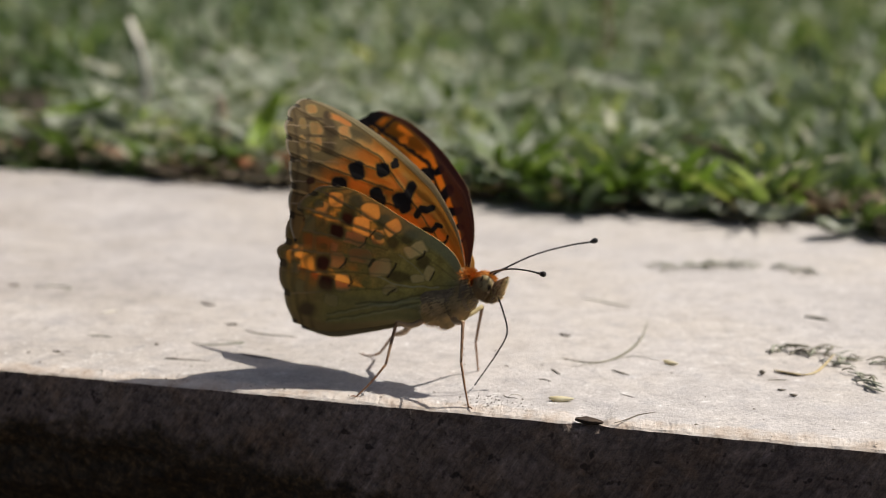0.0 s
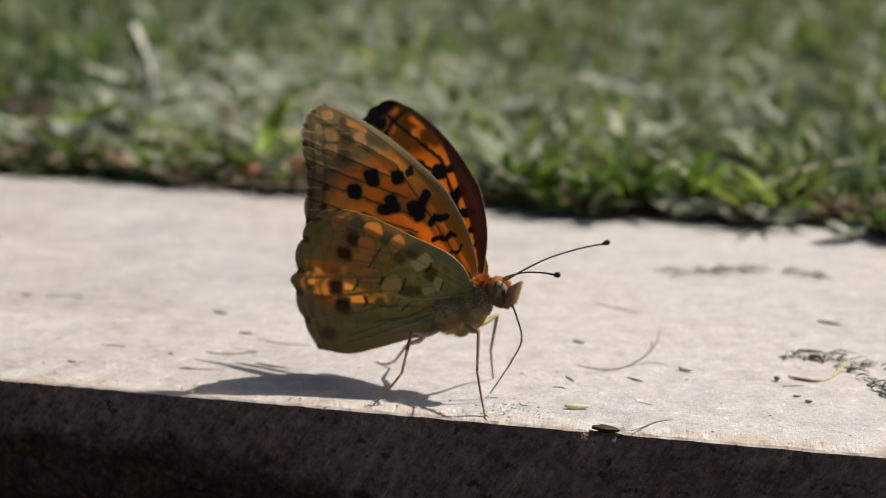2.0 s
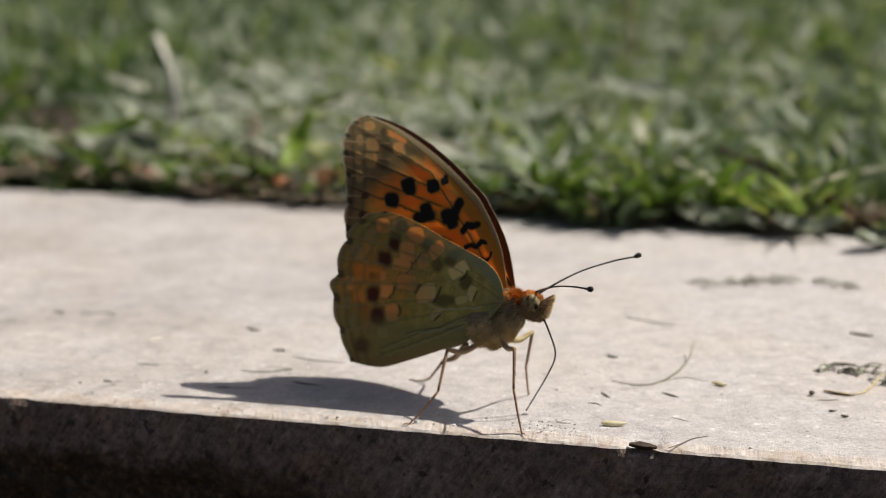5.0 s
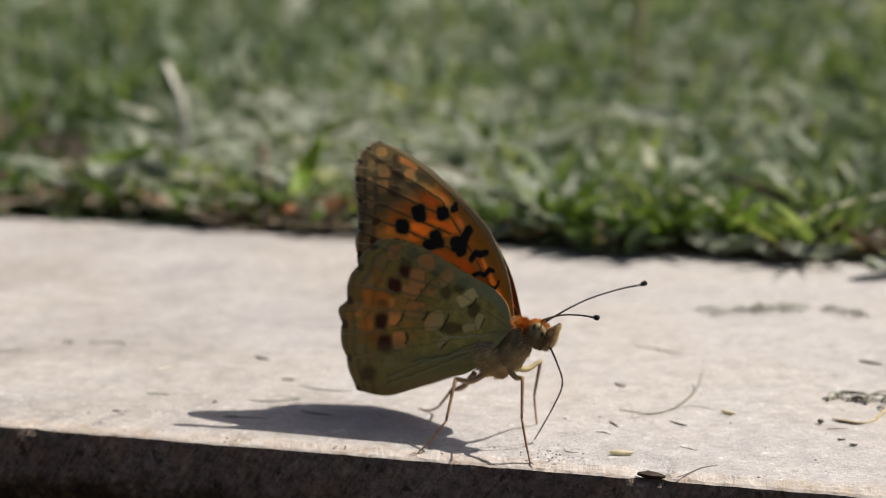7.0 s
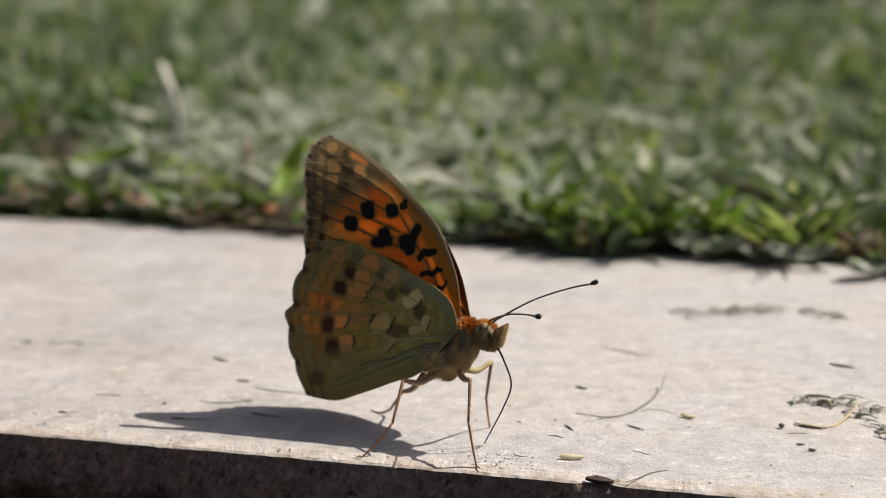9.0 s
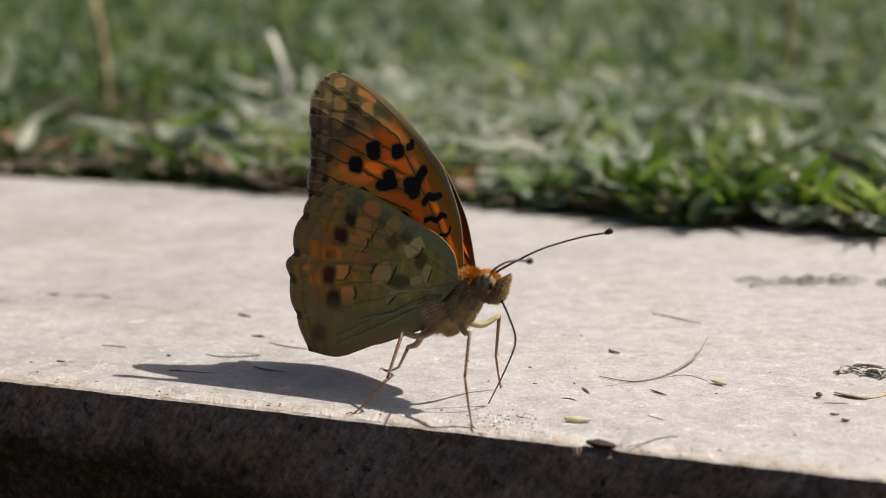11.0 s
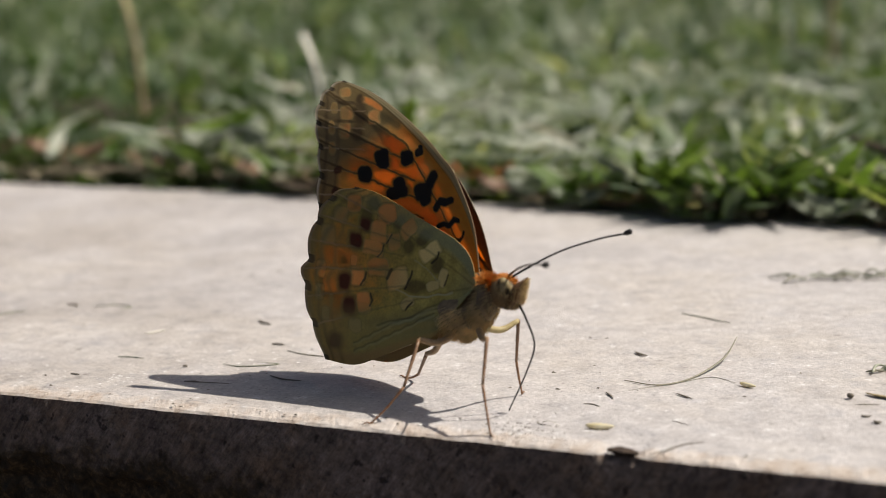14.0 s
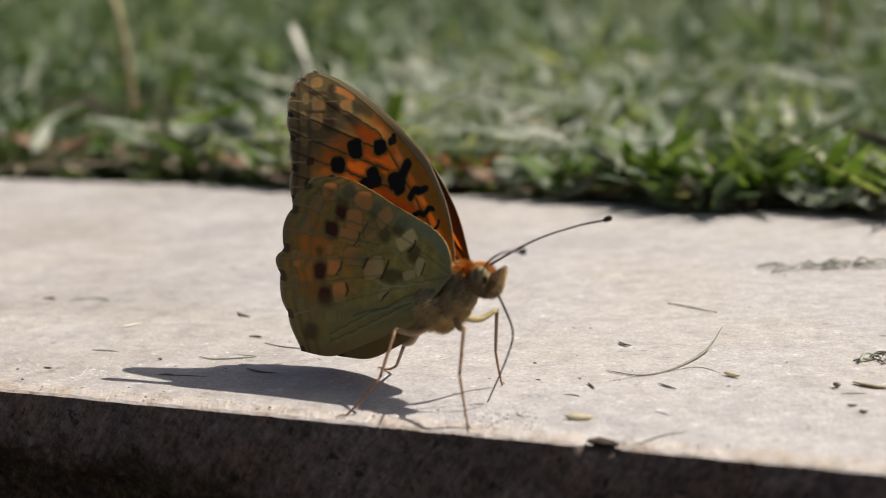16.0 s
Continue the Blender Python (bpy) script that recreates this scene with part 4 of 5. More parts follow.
    col = blend(col, np.clip((s - 0.985) / 0.008, 0, 1), (0.55, 0.48, 0.32))
    tooth = np.abs(np.sin(np.pi * 6 * t)) < 0.42
    return blend(col, np.clip((s - 0.965) / 0.01, 0, 1) * tooth * 0.85, (0.05, 0.035, 0.018))


def hind_upper(u, v, s, t):
    u, v = fray(u, v)
    col = np.ones(u.shape + (3,)) * np.array((0.92, 0.50, 0.11))
    col = blend(col, np.clip((t - 0.62) / 0.12, 0, 1) * 0.97, (0.20, 0.15, 0.065))
    col = blend(col, np.clip(1.1 - np.hypot(u, v) / 0.9, 0, 1) * 0.7, (0.18, 0.10, 0.03))
    col = blend(col, veins(u, v, HIND_VEINS, 0.018), (0.03, 0.016, 0.008))
    for e0, e1 in zip(HIND_VEINS[:-1], HIND_VEINS[1:]):
        mid = (np.array(e0) + np.array(e1)) / 2
        for k, r in ((0.90, 0.07), (0.76, 0.06), (0.52, 0.07)):
            col = blend(col, spot(u, v, mid[0] * k, mid[1] * k, r, r * 0.8), (0.014, 0.009, 0.006))
    col = blend(col, np.clip((s - 0.94) / 0.03, 0, 1), (0.02, 0.012, 0.008))
    return col


def wing(name, side, grid, under, upper, camber, parent, label, ridge, glow, belly=0.0, span=(0.0, 1.0), dense=0.85, tuck=0.0):
    """side +1: the wing whose underside faces +z of its own space; -1: its mirror."""
    P, s, t = grid
    cut = (t >= span[0]) & (t <= span[1])
    P, t = P[:, cut], t[cut]
    ns, nt = P.shape[:2]
    u, v = P[..., 0], P[..., 1]
    S, T = np.meshgrid(s, t, indexing="ij")
    bulge = camber * np.sin(np.pi * np.clip(S, 0, 1)) * np.sin(np.pi * T) + 0.005 * np.sin(T * 40) * S * (1 - S)
    bulge = bulge + belly * np.clip((T - 0.55) / 0.25, 0, 1) ** 1.5 * np.clip(1.15 - S, 0, 1) * np.clip(S / 0.1, 0, 1)
    half = 0.0035
    bulge = bulge + 0.002 * ridge(u, v) + 0.006 * np.sin(T * 55 + 3 * S) * np.clip((T - 0.68) / 0.1, 0, 1) * np.clip(1 - S, 0, 1)
    # the blade is twisted and flares outward towards its margin
    flare = 0.0474 * u * u - 0.0625 * u * v - 0.0733 * v * v - 0.13 * np.clip(v - 1.2, 0, 1) ** 2 if side > 0 else 0 * u
    flare = flare - tuck * np.clip((0.70 - v) / 0.45, 0, 1) ** 1.5 * np.clip((-u - 0.45) / 0.6, 0, 1)
    x, y, bulge = u + 0.94 * (flare + bulge), v + 0.09 * (flare + bulge), bulge + flare
    top = np.stack([x, y, side * (bulge + half)], -1).reshape(-1, 3) * CM
    bot = np.stack([x, y, side * (bulge - half)], -1).reshape(-1, 3) * CM
    verts = np.concatenate([top, bot])
    N = ns * nt
    i, j = np.meshgrid(np.arange(ns - 1), np.arange(nt - 1), indexing="ij")
    a = (i * nt + j).ravel()
    q = np.stack([a, a + nt, a + nt + 1, a + 1], 1)
    f_top = q if side > 0 else q[:, ::-1]
    f_bot = (q[:, ::-1] if side > 0 else q) + N
    border = [(ns - 1) * nt + k for k in range(nt)]
    strip = [(border[k], border[k + 1], border[k + 1] + N, border[k] + N) for k in range(nt - 1)]
    for row in (0, nt - 1):
        e = [k * nt + row for k in range(ns)]
        strip += [(e[k], e[k + 1], e[k + 1] + N, e[k] + N) for k in range(ns - 1)]
    faces = np.concatenate([f_top, f_bot, np.array(strip)])
    idx = np.concatenate([np.zeros(len(f_top)), np.ones(len(f_bot)), np.zeros(len(strip))])
    ob = mesh_object(name, verts, faces, [VENTRAL, DORSAL], parent, label, index=idx)
    pig = np.concatenate([under(u, v, S, T).reshape(-1, 3), upper(u, v, S, T).reshape(-1, 3)])
    # sparse orange scales let more light through than dense olive and black ones
    thin = np.clip(0.14 + 1.7 * (pig[:, :1] - 0.28), 0.06, dense)
    # outer hindwing passes extra light, imitating sun through a single wing
    thin = np.maximum(thin, np.tile(glow(S, T).reshape(-1, 1), (2, 1)) * np.clip((pig[:, :1] - 0.26) / 0.25, 0, 1))
    # overlapping inner forewing and hairy hindwing base pass less light, imitating the overlap's shade
    thick = 1 - 0.75 * np.clip((T - 0.60) / 0.10, 0, 1) if tuck else np.clip((S - 0.40) / 0.25, 0.12, 1)
    thin = thin * np.tile(thick.reshape(-1, 1), (2, 1))
    at = ob.data.attributes.new("pigment", "FLOAT_COLOR", "POINT")
    at.data.foreach_set("color", np.concatenate([np.clip(pig, 0, 1), thin], 1).astype(np.float32).ravel())
    return ob


def hairs(name, roots, dirs, length, mat, parent, label="", thick=0.000028):
    """Fine body hair: thin three-sided spikes in one mesh."""
    verts, faces = [], []
    for p, d in zip(roots, dirs):
        d = Vector(d).normalized()
        a = d.orthogonal().normalized()
        b = d.cross(a)
        ln = length * random.uniform(0.5, 1.2)
        k = len(verts)
        for w in (0, 2.1, 4.2):
            verts.append(Vector(p) + (a * math.cos(w) + b * math.sin(w)) * thick)
        verts.append(Vector(p) + d * ln + Vector((0, 0, -0.15 * ln)))
        faces += [(k, k + 1, k + 3), (k + 1, k + 2, k + 3), (k + 2, k, k + 3)]
    return mesh_object(name, verts, faces, mat, parent, label, smooth=False)


CREASE = 0.70


def build_butterfly():
    root = tagged(new("butterfly"), "orange and olive fritillary butterfly standing on the kerb edge", "butterfly")
    root.location = BASE
    loc = lambda x, y, z: Vector((x, y, z)) * CM - BASE
    fwd, up, out = HEADING, UPRIGHT, OUT
    tilt = (AXIS, OUT, AXIS.cross(OUT))
    moving = []
    # body
    bm = blob_bm(loc(0.25, 1.00, 1.05), [0.0040, 0.0019, 0.0029], tilt, 0.10, 3.0, 40, 26)
    for v in bm.verts:
        # narrow where the wings are rooted
        d = v.co - (HINGE - BASE)
        w = min(1, max(0, (0.0010 - d.dot(fwd)) / 0.001)) * min(1, max(0, (d.dot(up) + 0.0026) / 0.0014))
        v.co -= out * (v.co - loc(0.25, 1.00, 1.05)).dot(out) * 0.75 * w
    thorax = part("thorax", bm, HIDE, root, "tan furry thorax")
    abdomen = part("abdomen", blob_bm(loc(-0.55, 1.29, 0.76), [0.0078, 0.0010, 0.0013], tilt, 0.05, 2.0), FUR_TAN, root, "slender tan abdomen")
    head = part("head", blob_bm(loc(0.715, 0.865, 1.225), [0.00130, 0.00115, 0.00140], tilt, 0.08, 3.0), HIDE, root, "brown hairy head with rust red crown")
    moving += [thorax, abdomen, head]
    coats = []
    for s in (1, -1):
        part("eye", blob_bm(loc(0.735, 0.865, 1.258) - out * (0.00072 if s > 0 else -0.0007) - fwd * (0.0 if s > 0 else 0.0007), [0.00104, 0.00060, 0.00098], (fwd, out, up), 0, 1, 28, 20), EYE, head, "large olive-amber compound eye with dark spots")
        v, f = tube_data([loc(0.760, 0.84, 1.085) - out * 0.00024 * s, loc(0.835, 0.84, 1.165) - out * 0.00030 * s, loc(0.880, 0.835, 1.265) - out * 0.00022 * s, loc(0.966, 0.83, 1.372) - out * 0.00008 * s], [0.00045, 0.00062, 0.00055, 0.00003], 20, 10)
        palp = mesh_object("palp", v, f, LEG_DARK, head, "brown upturned pointed palp")
        coats.append(palp)

    def coat(ob, n, ln, mat, label, pick, lie=0.7):
        ob.data.update()
        co = [v.co.copy() for v in ob.data.vertices]
        no = [v.normal.copy() for v in ob.data.vertices]
        roots, dirs = [], []
        tris = [p.vertices[:] for p in ob.data.polygons]
        while len(roots) < n:
            p = tris[random.randrange(len(tris))]
            w = [random.random() for _ in p]
            k = sum(w)
            q = sum((co[i] * (a / k) for i, a in zip(p, w)), Vector())
            nn = sum((no[i] * (a / k) for i, a in zip(p, w)), Vector())
            if not pick(q, nn):
                continue
            roots.append(q)
            dirs.append(nn * (0.85 if lie < 1 else 0.4) - AXIS * lie + Vector((random.uniform(-0.25, 0.25), random.uniform(-0.25, 0.25), random.uniform(-0.5, 0.1))))
        return hairs("fur", roots, dirs, ln, mat, ob, label, 0.00004)

    rel = lambda q: q - HINGE + BASE
    coat(thorax, 7500, 0.00110, FUR_TAN, "tan side hair", lambda q, nn: nn.dot(up) < 0.6 and (rel(q).dot(fwd) > 0.0003 or rel(q).dot(up) < -0.0018) and rel(q).dot(fwd) > -0.0032 and math.sin(rel(q).dot(AXIS) * 3000 + 2.2) > -0.25, 1.1)
    coat(thorax, 3200, 0.0010, FUR_RUST, "rust red back hair", lambda q, nn: nn.dot(up) > 0.4 and rel(q).dot(fwd) > 0.0006, 0.1)
    coat(head, 2600, 0.00038, FUR_BROWN, "brown face hair", lambda q, nn: nn.dot(up) < 0.35, 0.4)
    coat(head, 1500, 0.0006, FUR_RUST, "rust red crown hair", lambda q, nn: nn.dot(up) > 0.55, 0.5)
    coat(abdomen, 800, 0.0005, FUR_TAN, "short tan hair", lambda q, nn: True)
    for palp in coats:
        coat(palp, 700, 0.00030, FUR_TAN, "tan bristles", lambda q, nn: nn.dot(up) < 0.2 and (q + BASE).z < 0.0136, -0.9)
    # feelers and tongue
    for tip, bow in ((loc(1.706, -0.455, 1.753), Vector((0.0, 0, 0.0004))), (loc(1.781, 1.504, 1.734), Vector((0.0, 0.0, 0.0006)))):
        s = -1 if tip.y < 0 else 1
        a = loc(0.815, 0.867, 1.400) + out * 0.0005 * s
        d = tip - a
        an = tube("antenna", [a - d * 0.07 - up * 0.0003, a, a + d * 0.35 + bow, a + d * 0.7 + bow * 0.7, a + d * 0.93], [0.00012, 0.00012, 0.00009, 0.00009, 0.00011], BLACK, root, "thin dark clubbed antenna", 18, 8)
        tube("club", [a + d * 0.92, a + d * 0.95, a + d * 0.985, a + d], [0.00012, 0.00028, 0.00030, 0.00008], BLACK, an, "black club", 10, 10)
        moving.append(an)
    tongue = tube("proboscis", [loc(0.85, 0.82, 1.14), loc(0.92, 0.85, 0.96), loc(0.98, 0.88, 0.71), loc(0.87, 0.92, 0.44), loc(0.63, 0.97, 0.02)], [0.00013, 0.00011, 0.0001, 0.00009, 0.00007], BLACK, root, "thin dark curved proboscis", 26, 8)
    # legs: hip, knee, ankle, foot
    for name_mats, pts in (
        ((LEG_PALE, LEG_DARK, LEG_FOOT), ((0.34, 0.93, 0.86), (0.62, 0.55, 0.83), (0.68, 0.30, 0.45), (0.80, 0.19, -0.018))),
        ((LEG_PALE, LEG_DARK, LEG_FOOT), ((0.07, 0.98, 0.74), (-0.21, 0.75, 0.72), (-0.21, 0.40, 0.33), (-0.48, 0.20, -0.017))),
        ((LEG_CREAM, LEG_DARK, LEG_FOOT), ((0.40, 0.95, 0.84), (0.63, 1.25, 0.86), (0.48, 1.50, 0.38), (0.47, 1.64, 0.0))),
        ((LEG_PALE, LEG_DARK, LEG_FOOT), ((-0.08, 1.03, 0.72), (-0.47, 1.40, 0.41), (-0.76, 1.75, 0.09), (-1.00, 1.88, 0.0)))):
        hip, knee, ankle, foot = (loc(*p) for p in pts)
        sag = Vector((0, 0, -0.0006))
        leg = tube("leg", [hip, (hip + knee) / 2 + sag, knee], [0.00036, 0.00034, 0.00024], name_mats[0], root, "jointed leg with pale thigh", 10, 8)
        tube("tibia", [knee, (knee + ankle) / 2, ankle], [0.00020, 0.00017, 0.00014], name_mats[1], leg, "thin brown shin", 8, 8)
        toe = foot + (foot - ankle).normalized() * 0.0 + Vector((0, 0, 0.00012))
        tarsus = tube("tarsus", [ankle, (ankle + toe) / 2 + Vector((0, 0, -0.0002)), toe], [0.00014, 0.00012, 0.00009], name_mats[2], leg, "reddish ochre foot", 10, 8)
        ax = (ankle - knee).normalized()
        hr, hd = [], []
        for k in range(14):
            q = knee.lerp(ankle, 0.25 + 0.75 * k / 14)
            hr.append(q)
            hd.append(ax * 0.6 + Vector((random.uniform(-1, 1), random.uniform(-1, 1), random.uniform(-0.3, 0.3))))
        way = Vector((toe.x - ankle.x, toe.y - ankle.y, 0)).normalized()
        tube("claw", [toe, toe + way * 0.0004 + Vector((0, 0, 0.00012)), toe + way * 0.0008 + Vector((0, 0, -0.00002))], [0.00009, 0.00008, 0.00004], LEG_FOOT, leg, "", 6, 6)
        hairs("spines", hr, hd, 0.0005, LEG_DARK, leg, "", 0.00004)
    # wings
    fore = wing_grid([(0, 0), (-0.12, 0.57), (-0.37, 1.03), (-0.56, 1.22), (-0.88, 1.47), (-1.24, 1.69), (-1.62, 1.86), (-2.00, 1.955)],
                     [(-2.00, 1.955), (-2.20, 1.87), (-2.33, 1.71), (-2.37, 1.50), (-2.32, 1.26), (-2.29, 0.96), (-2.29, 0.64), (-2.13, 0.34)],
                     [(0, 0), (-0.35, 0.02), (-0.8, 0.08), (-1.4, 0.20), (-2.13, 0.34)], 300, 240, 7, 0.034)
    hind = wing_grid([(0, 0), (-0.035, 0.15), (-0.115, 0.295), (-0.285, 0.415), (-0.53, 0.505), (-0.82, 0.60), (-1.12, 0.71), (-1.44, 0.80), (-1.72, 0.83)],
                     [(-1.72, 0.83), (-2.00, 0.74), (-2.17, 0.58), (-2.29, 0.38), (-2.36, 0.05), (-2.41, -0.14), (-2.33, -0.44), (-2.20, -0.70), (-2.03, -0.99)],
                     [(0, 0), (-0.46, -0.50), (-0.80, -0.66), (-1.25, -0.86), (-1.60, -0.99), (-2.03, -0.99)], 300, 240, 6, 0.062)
    made = []
    for side in (1, -1):
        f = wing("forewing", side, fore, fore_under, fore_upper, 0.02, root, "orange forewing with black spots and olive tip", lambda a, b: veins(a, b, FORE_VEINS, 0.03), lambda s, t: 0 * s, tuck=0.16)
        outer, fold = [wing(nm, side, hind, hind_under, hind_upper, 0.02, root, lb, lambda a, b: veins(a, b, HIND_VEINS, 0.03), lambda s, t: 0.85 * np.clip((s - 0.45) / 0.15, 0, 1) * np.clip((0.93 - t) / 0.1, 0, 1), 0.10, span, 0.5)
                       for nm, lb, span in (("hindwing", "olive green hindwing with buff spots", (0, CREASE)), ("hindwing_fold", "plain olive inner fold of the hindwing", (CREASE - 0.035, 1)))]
        col = int(np.argmin(np.abs(hind[2] - CREASE)))
        made.append((side, f, outer, fold, Vector((*hind[0][-1, col], 0)).normalized()))
    return root, moving, made, tongue


BUTTERFLY, BODY, WINGS, TONGUE = build_butterfly()

# opening of the wing towards the camera and of the one behind, degrees, every tenth of a second
NEAR = [37.0, 3.6, 9.0, 46.0, 56.9, 83.0, 80.8, 69.3, 55.3, 41.0, 2.7, 9.0, 39.6, 51.8, 63.0, 63.5, 52.3, 40.0, 8.1, 9.0, 40.0, 52.3, 58.4, 49.7, 35.6, 35.6, 49.7, 60.9, 73.0, 74.0, 64.0, 50.7, 40.0, 46.1, 55.8, 64.6, 64.0, 53.8, 42.0, 5.4, 2.7, 8.1, 9.0]
FAR = [28, 3, 8, 42, 48.5, 72, 71, 64, 48, 19, 3, 6, 16, 41, 57, 57.5, 44, 18, 8, 8, 20, 41, 49.5, 40.5, 16, 16, 38.5, 54.5, 66, 67.5, 58.5, 41, 19, 31, 46.5, 58.5, 57.5, 46.5, 28, 4, 5, 8, 9]
TURNS = [(0.1 * k, a, b) for k, (a, b) in enumerate(zip(NEAR, FAR))] + [(4.7, 6, 6), (5.4, 3, 4), (6.5, 2, 1.5), (8.2, 2, 1.5), (10.5, 2, 1.5), (12.5, 2, 1.5), (16.0, 2, 1.5)]
# the body's sway: seconds, millimetres forward and up, degrees of pitch and yaw
SWAY = ((0, 0.76, -0.25, 2.39, 0.05),
          (0.5, 0.51, 0, 1.91, -0.34),
          (1, 0.66, -0.02, 1.28, -0.38),
          (1.5, 0.74, -0.06, 0.79, 0.01),
          (2, 0.62, -0.13, 0.34, 0.01),
          (2.5, 0.63, -0.08, 0.58, 0.1),
          (3, 0.29, 0.15, 0.19, -0.3),
          (3.5, 0.18, 0.13, 0.09, -0.36),
          (4, 0.26, 0.17, 0.31, -0.27),
          (6.5, 0.05, 0.29, 0.2, -0.02),
          (10.5, -0.32, 0.09, -0.62, 0.27),
          (16, -0.48, -0.09, -1, 1.38))
# the near wings where they were held: seconds, degrees about heading, upright and out, millimetres forward, up and outward
FORE_HELD = ((0, 1.55, 17.93, 2.84, 0.63, -0.22, -0.3),
          (1, -1.84, 6.15, -1.54, 0.08, 0.1, -0.04),
          (1.5, 60.01, 35.61, -21.76, -0.01, -0.26, -0.03),
          (2, 5.58, 13.91, 0.32, 0.58, -0.53, -0.24),
          (2.5, 6.22, 13.2, -0.12, 0.48, -0.3, -0.2),
          (3, 61.39, 33.62, -15.64, -0.14, -0.1, 0.04),
          (3.5, 61.19, 34.1, -17.26, -0.13, -0.29, 0.04),
          (4, 0.44, 6.27, 2.09, -0.02, 0.2, -0.22),
          (6.5, 2.3, 1.71, 0.55, 0.06, 0.12, -0.08),
          (10.5, 1.38, 0.78, -1.01, -0.05, 0.05, -0.04),
          (16, 1.36, 0.72, 2.89, -0.2, 0.1, -0.1))
HIND_HELD = ((0, 15.93, 11.49, -9.31, 0.44, -0.32, -0.31),
          (1, 2.17, 0.78, -3.81, -0.05, 0.07, 0.05),
          (1.5, 47.9, 24.01, -5.67, 0.68, -0.27, -0.45),
          (2, 19.9, 7.52, -2.43, 0.06, -0.32, -0.02),
          (2.5, 14.93, 5.77, -1.61, -0.1, -0.15, 0.08),
          (3, 55.19, 18.6, -2.96, -0.04, -0.09, 0.05),
          (3.5, 58.89, 19.62, -2.98, -0.21, -0.39, 0.19),
          (4, 7.89, 2.62, -1.37, -0, -0.01, 0.02),
          (6.5, -0.58, 1.31, -1.2, 0.07, 0.03, -0.03),
          (10.5, 2.13, 0.78, -0.02, -0.08, -0.05, 0.07),
          (16, 1.18, 0.74, -0.19, -0.01, 0.04, 0))
# a near wing's turn as it opens in between: opening, then degrees about heading, upright and out
FORE_NEAR = ((0, 2, 1, 1), (3, 0, 6.4, 0), (9, 0, 7.5, 1), (36, 5, 13.5, 0.5), (40, 6, 14.5, 0), (46, 16, 19, -4), (52, 28, 24, -8), (58, 46, 30, -13), (64, 60, 34, -16.5), (74, 74, 40, -16), (83, 84.5, 46, -16))
HIND_NEAR = ((0, 1.5, 1, -0.5), (3, 5, 2, -2.5), (36, 15, 6, -2), (40, 19, 8.5, -4), (52, 36, 14, -4), (64, 55, 20.5, -4), (74, 68, 27, -5), (83, 78, 35, -8))
# the wing behind, held shut, and as it opens
FAR_HELD = ((1, 8.8, -3.95, 1.41, 0.08, 0.29, 2.39),
          (6.5, 9.54, -5.01, 4.01, 0.20, 0.37, 2.02),
          (10.5, 7.37, -3.27, 3.19, 0.25, 0.33, 2.05),
          (16, 6.26, -1.32, 8.58, 0.36, 0.48, 2.08))
FORE_FAR = ((0, 9, -4, 2.5), (3, 8.8, -3.95, 1.4), (5, 4, -1.0, 0.5), (16, -16.7, 1.9, -1.9), (20, -15.7, -2.4, -3.3), (28, -23, -2, 0.5), (57.5, -45.1, -18, -2.1), (59, -51.2, -12.1, -3.2), (67, -58, -24, -6), (72, -63, -33.3, -8.1))
# millimetres forward, up and outward of its root as it opens
FAR_ROOT = ((30, 0.7, 0, 0.5), (50, -0.3, -0.7, 0.0), (60, -0.5, -0.8, -0.1), (72, 0.28, -0.14, 0.24))
HIND_FAR = tuple((a, x - np.interp(a, (3, 16, 28, 57, 72), (0, 6, 8, 6, 7)), y, z - np.interp(a, (3, 28, 57), (6.0, 5.0, 0.8))) for a, x, y, z in FORE_FAR)


SWAY_CENTRE = Vector((0.0025, 0.0100, 0.0105))


def sway_at(t):
    """How the body leans and shifts on its legs at t seconds."""
    table = np.array(SWAY)
    a, b, pitch, yaw = (float(np.interp(t, table[:, 0], table[:, k])) for k in (1, 2, 3, 4))
    turn = Matrix.Rotation(radians(pitch), 4, OUT) @ Matrix.Rotation(radians(yaw), 4, UPRIGHT)
    return Matrix.Translation(SWAY_CENTRE + (HEADING * a + UPRIGHT * b) * 0.001) @ turn @ Matrix.Translation(-SWAY_CENTRE)


def spin(turn):
    turn = Vector([radians(a) for a in turn])
    return Matrix.Rotation(turn.length, 4, turn.normalized() if turn.length > 0 else Vector((1, 0, 0)))


def near_turn(t, opening, held, opened):
    """Degrees about heading, upright and out, and millimetres of shift, of a wing towards the camera."""
    held, opened = np.array(held), np.array(opened)
    shift = [float(np.interp(t, held[:, 0], held[:, k])) for k in (4, 5, 6)]
    close = np.abs(held[:, 0] - t) < 0.04
    if close.any():
        return held[close][0][1:4], shift
    if t > 4.25:
        return [float(np.interp(t, held[:, 0], held[:, k])) for k in (1, 2, 3)], shift
    return [float(np.interp(opening, opened[:, 0], opened[:, k])) for k in (1, 2, 3)], shift


def motions():
    home = Matrix.Translation(BASE)
    for ob in BODY:
        walk(ob, [(row[0], home.inverted() @ sway_at(row[0]) @ home) for row in SWAY])
    # the tongue swings about its tip on the stone
    tip, mouth = Vector((0.0063, 0.0097, 0.0002)), Vector((0.0085, 0.0082, 0.0114))
    swing = [(row[0], (mouth - tip).rotation_difference(sway_at(row[0]) @ mouth - tip).to_matrix().to_4x4()) for row in SWAY]
    walk(TONGUE, [(t, home.inverted() @ Matrix.Translation(tip) @ m @ Matrix.Translation(-tip) @ home) for t, m in swing])
    for side, f, h, fold, crease in WINGS:
        fr, hr, lr = [], [], []
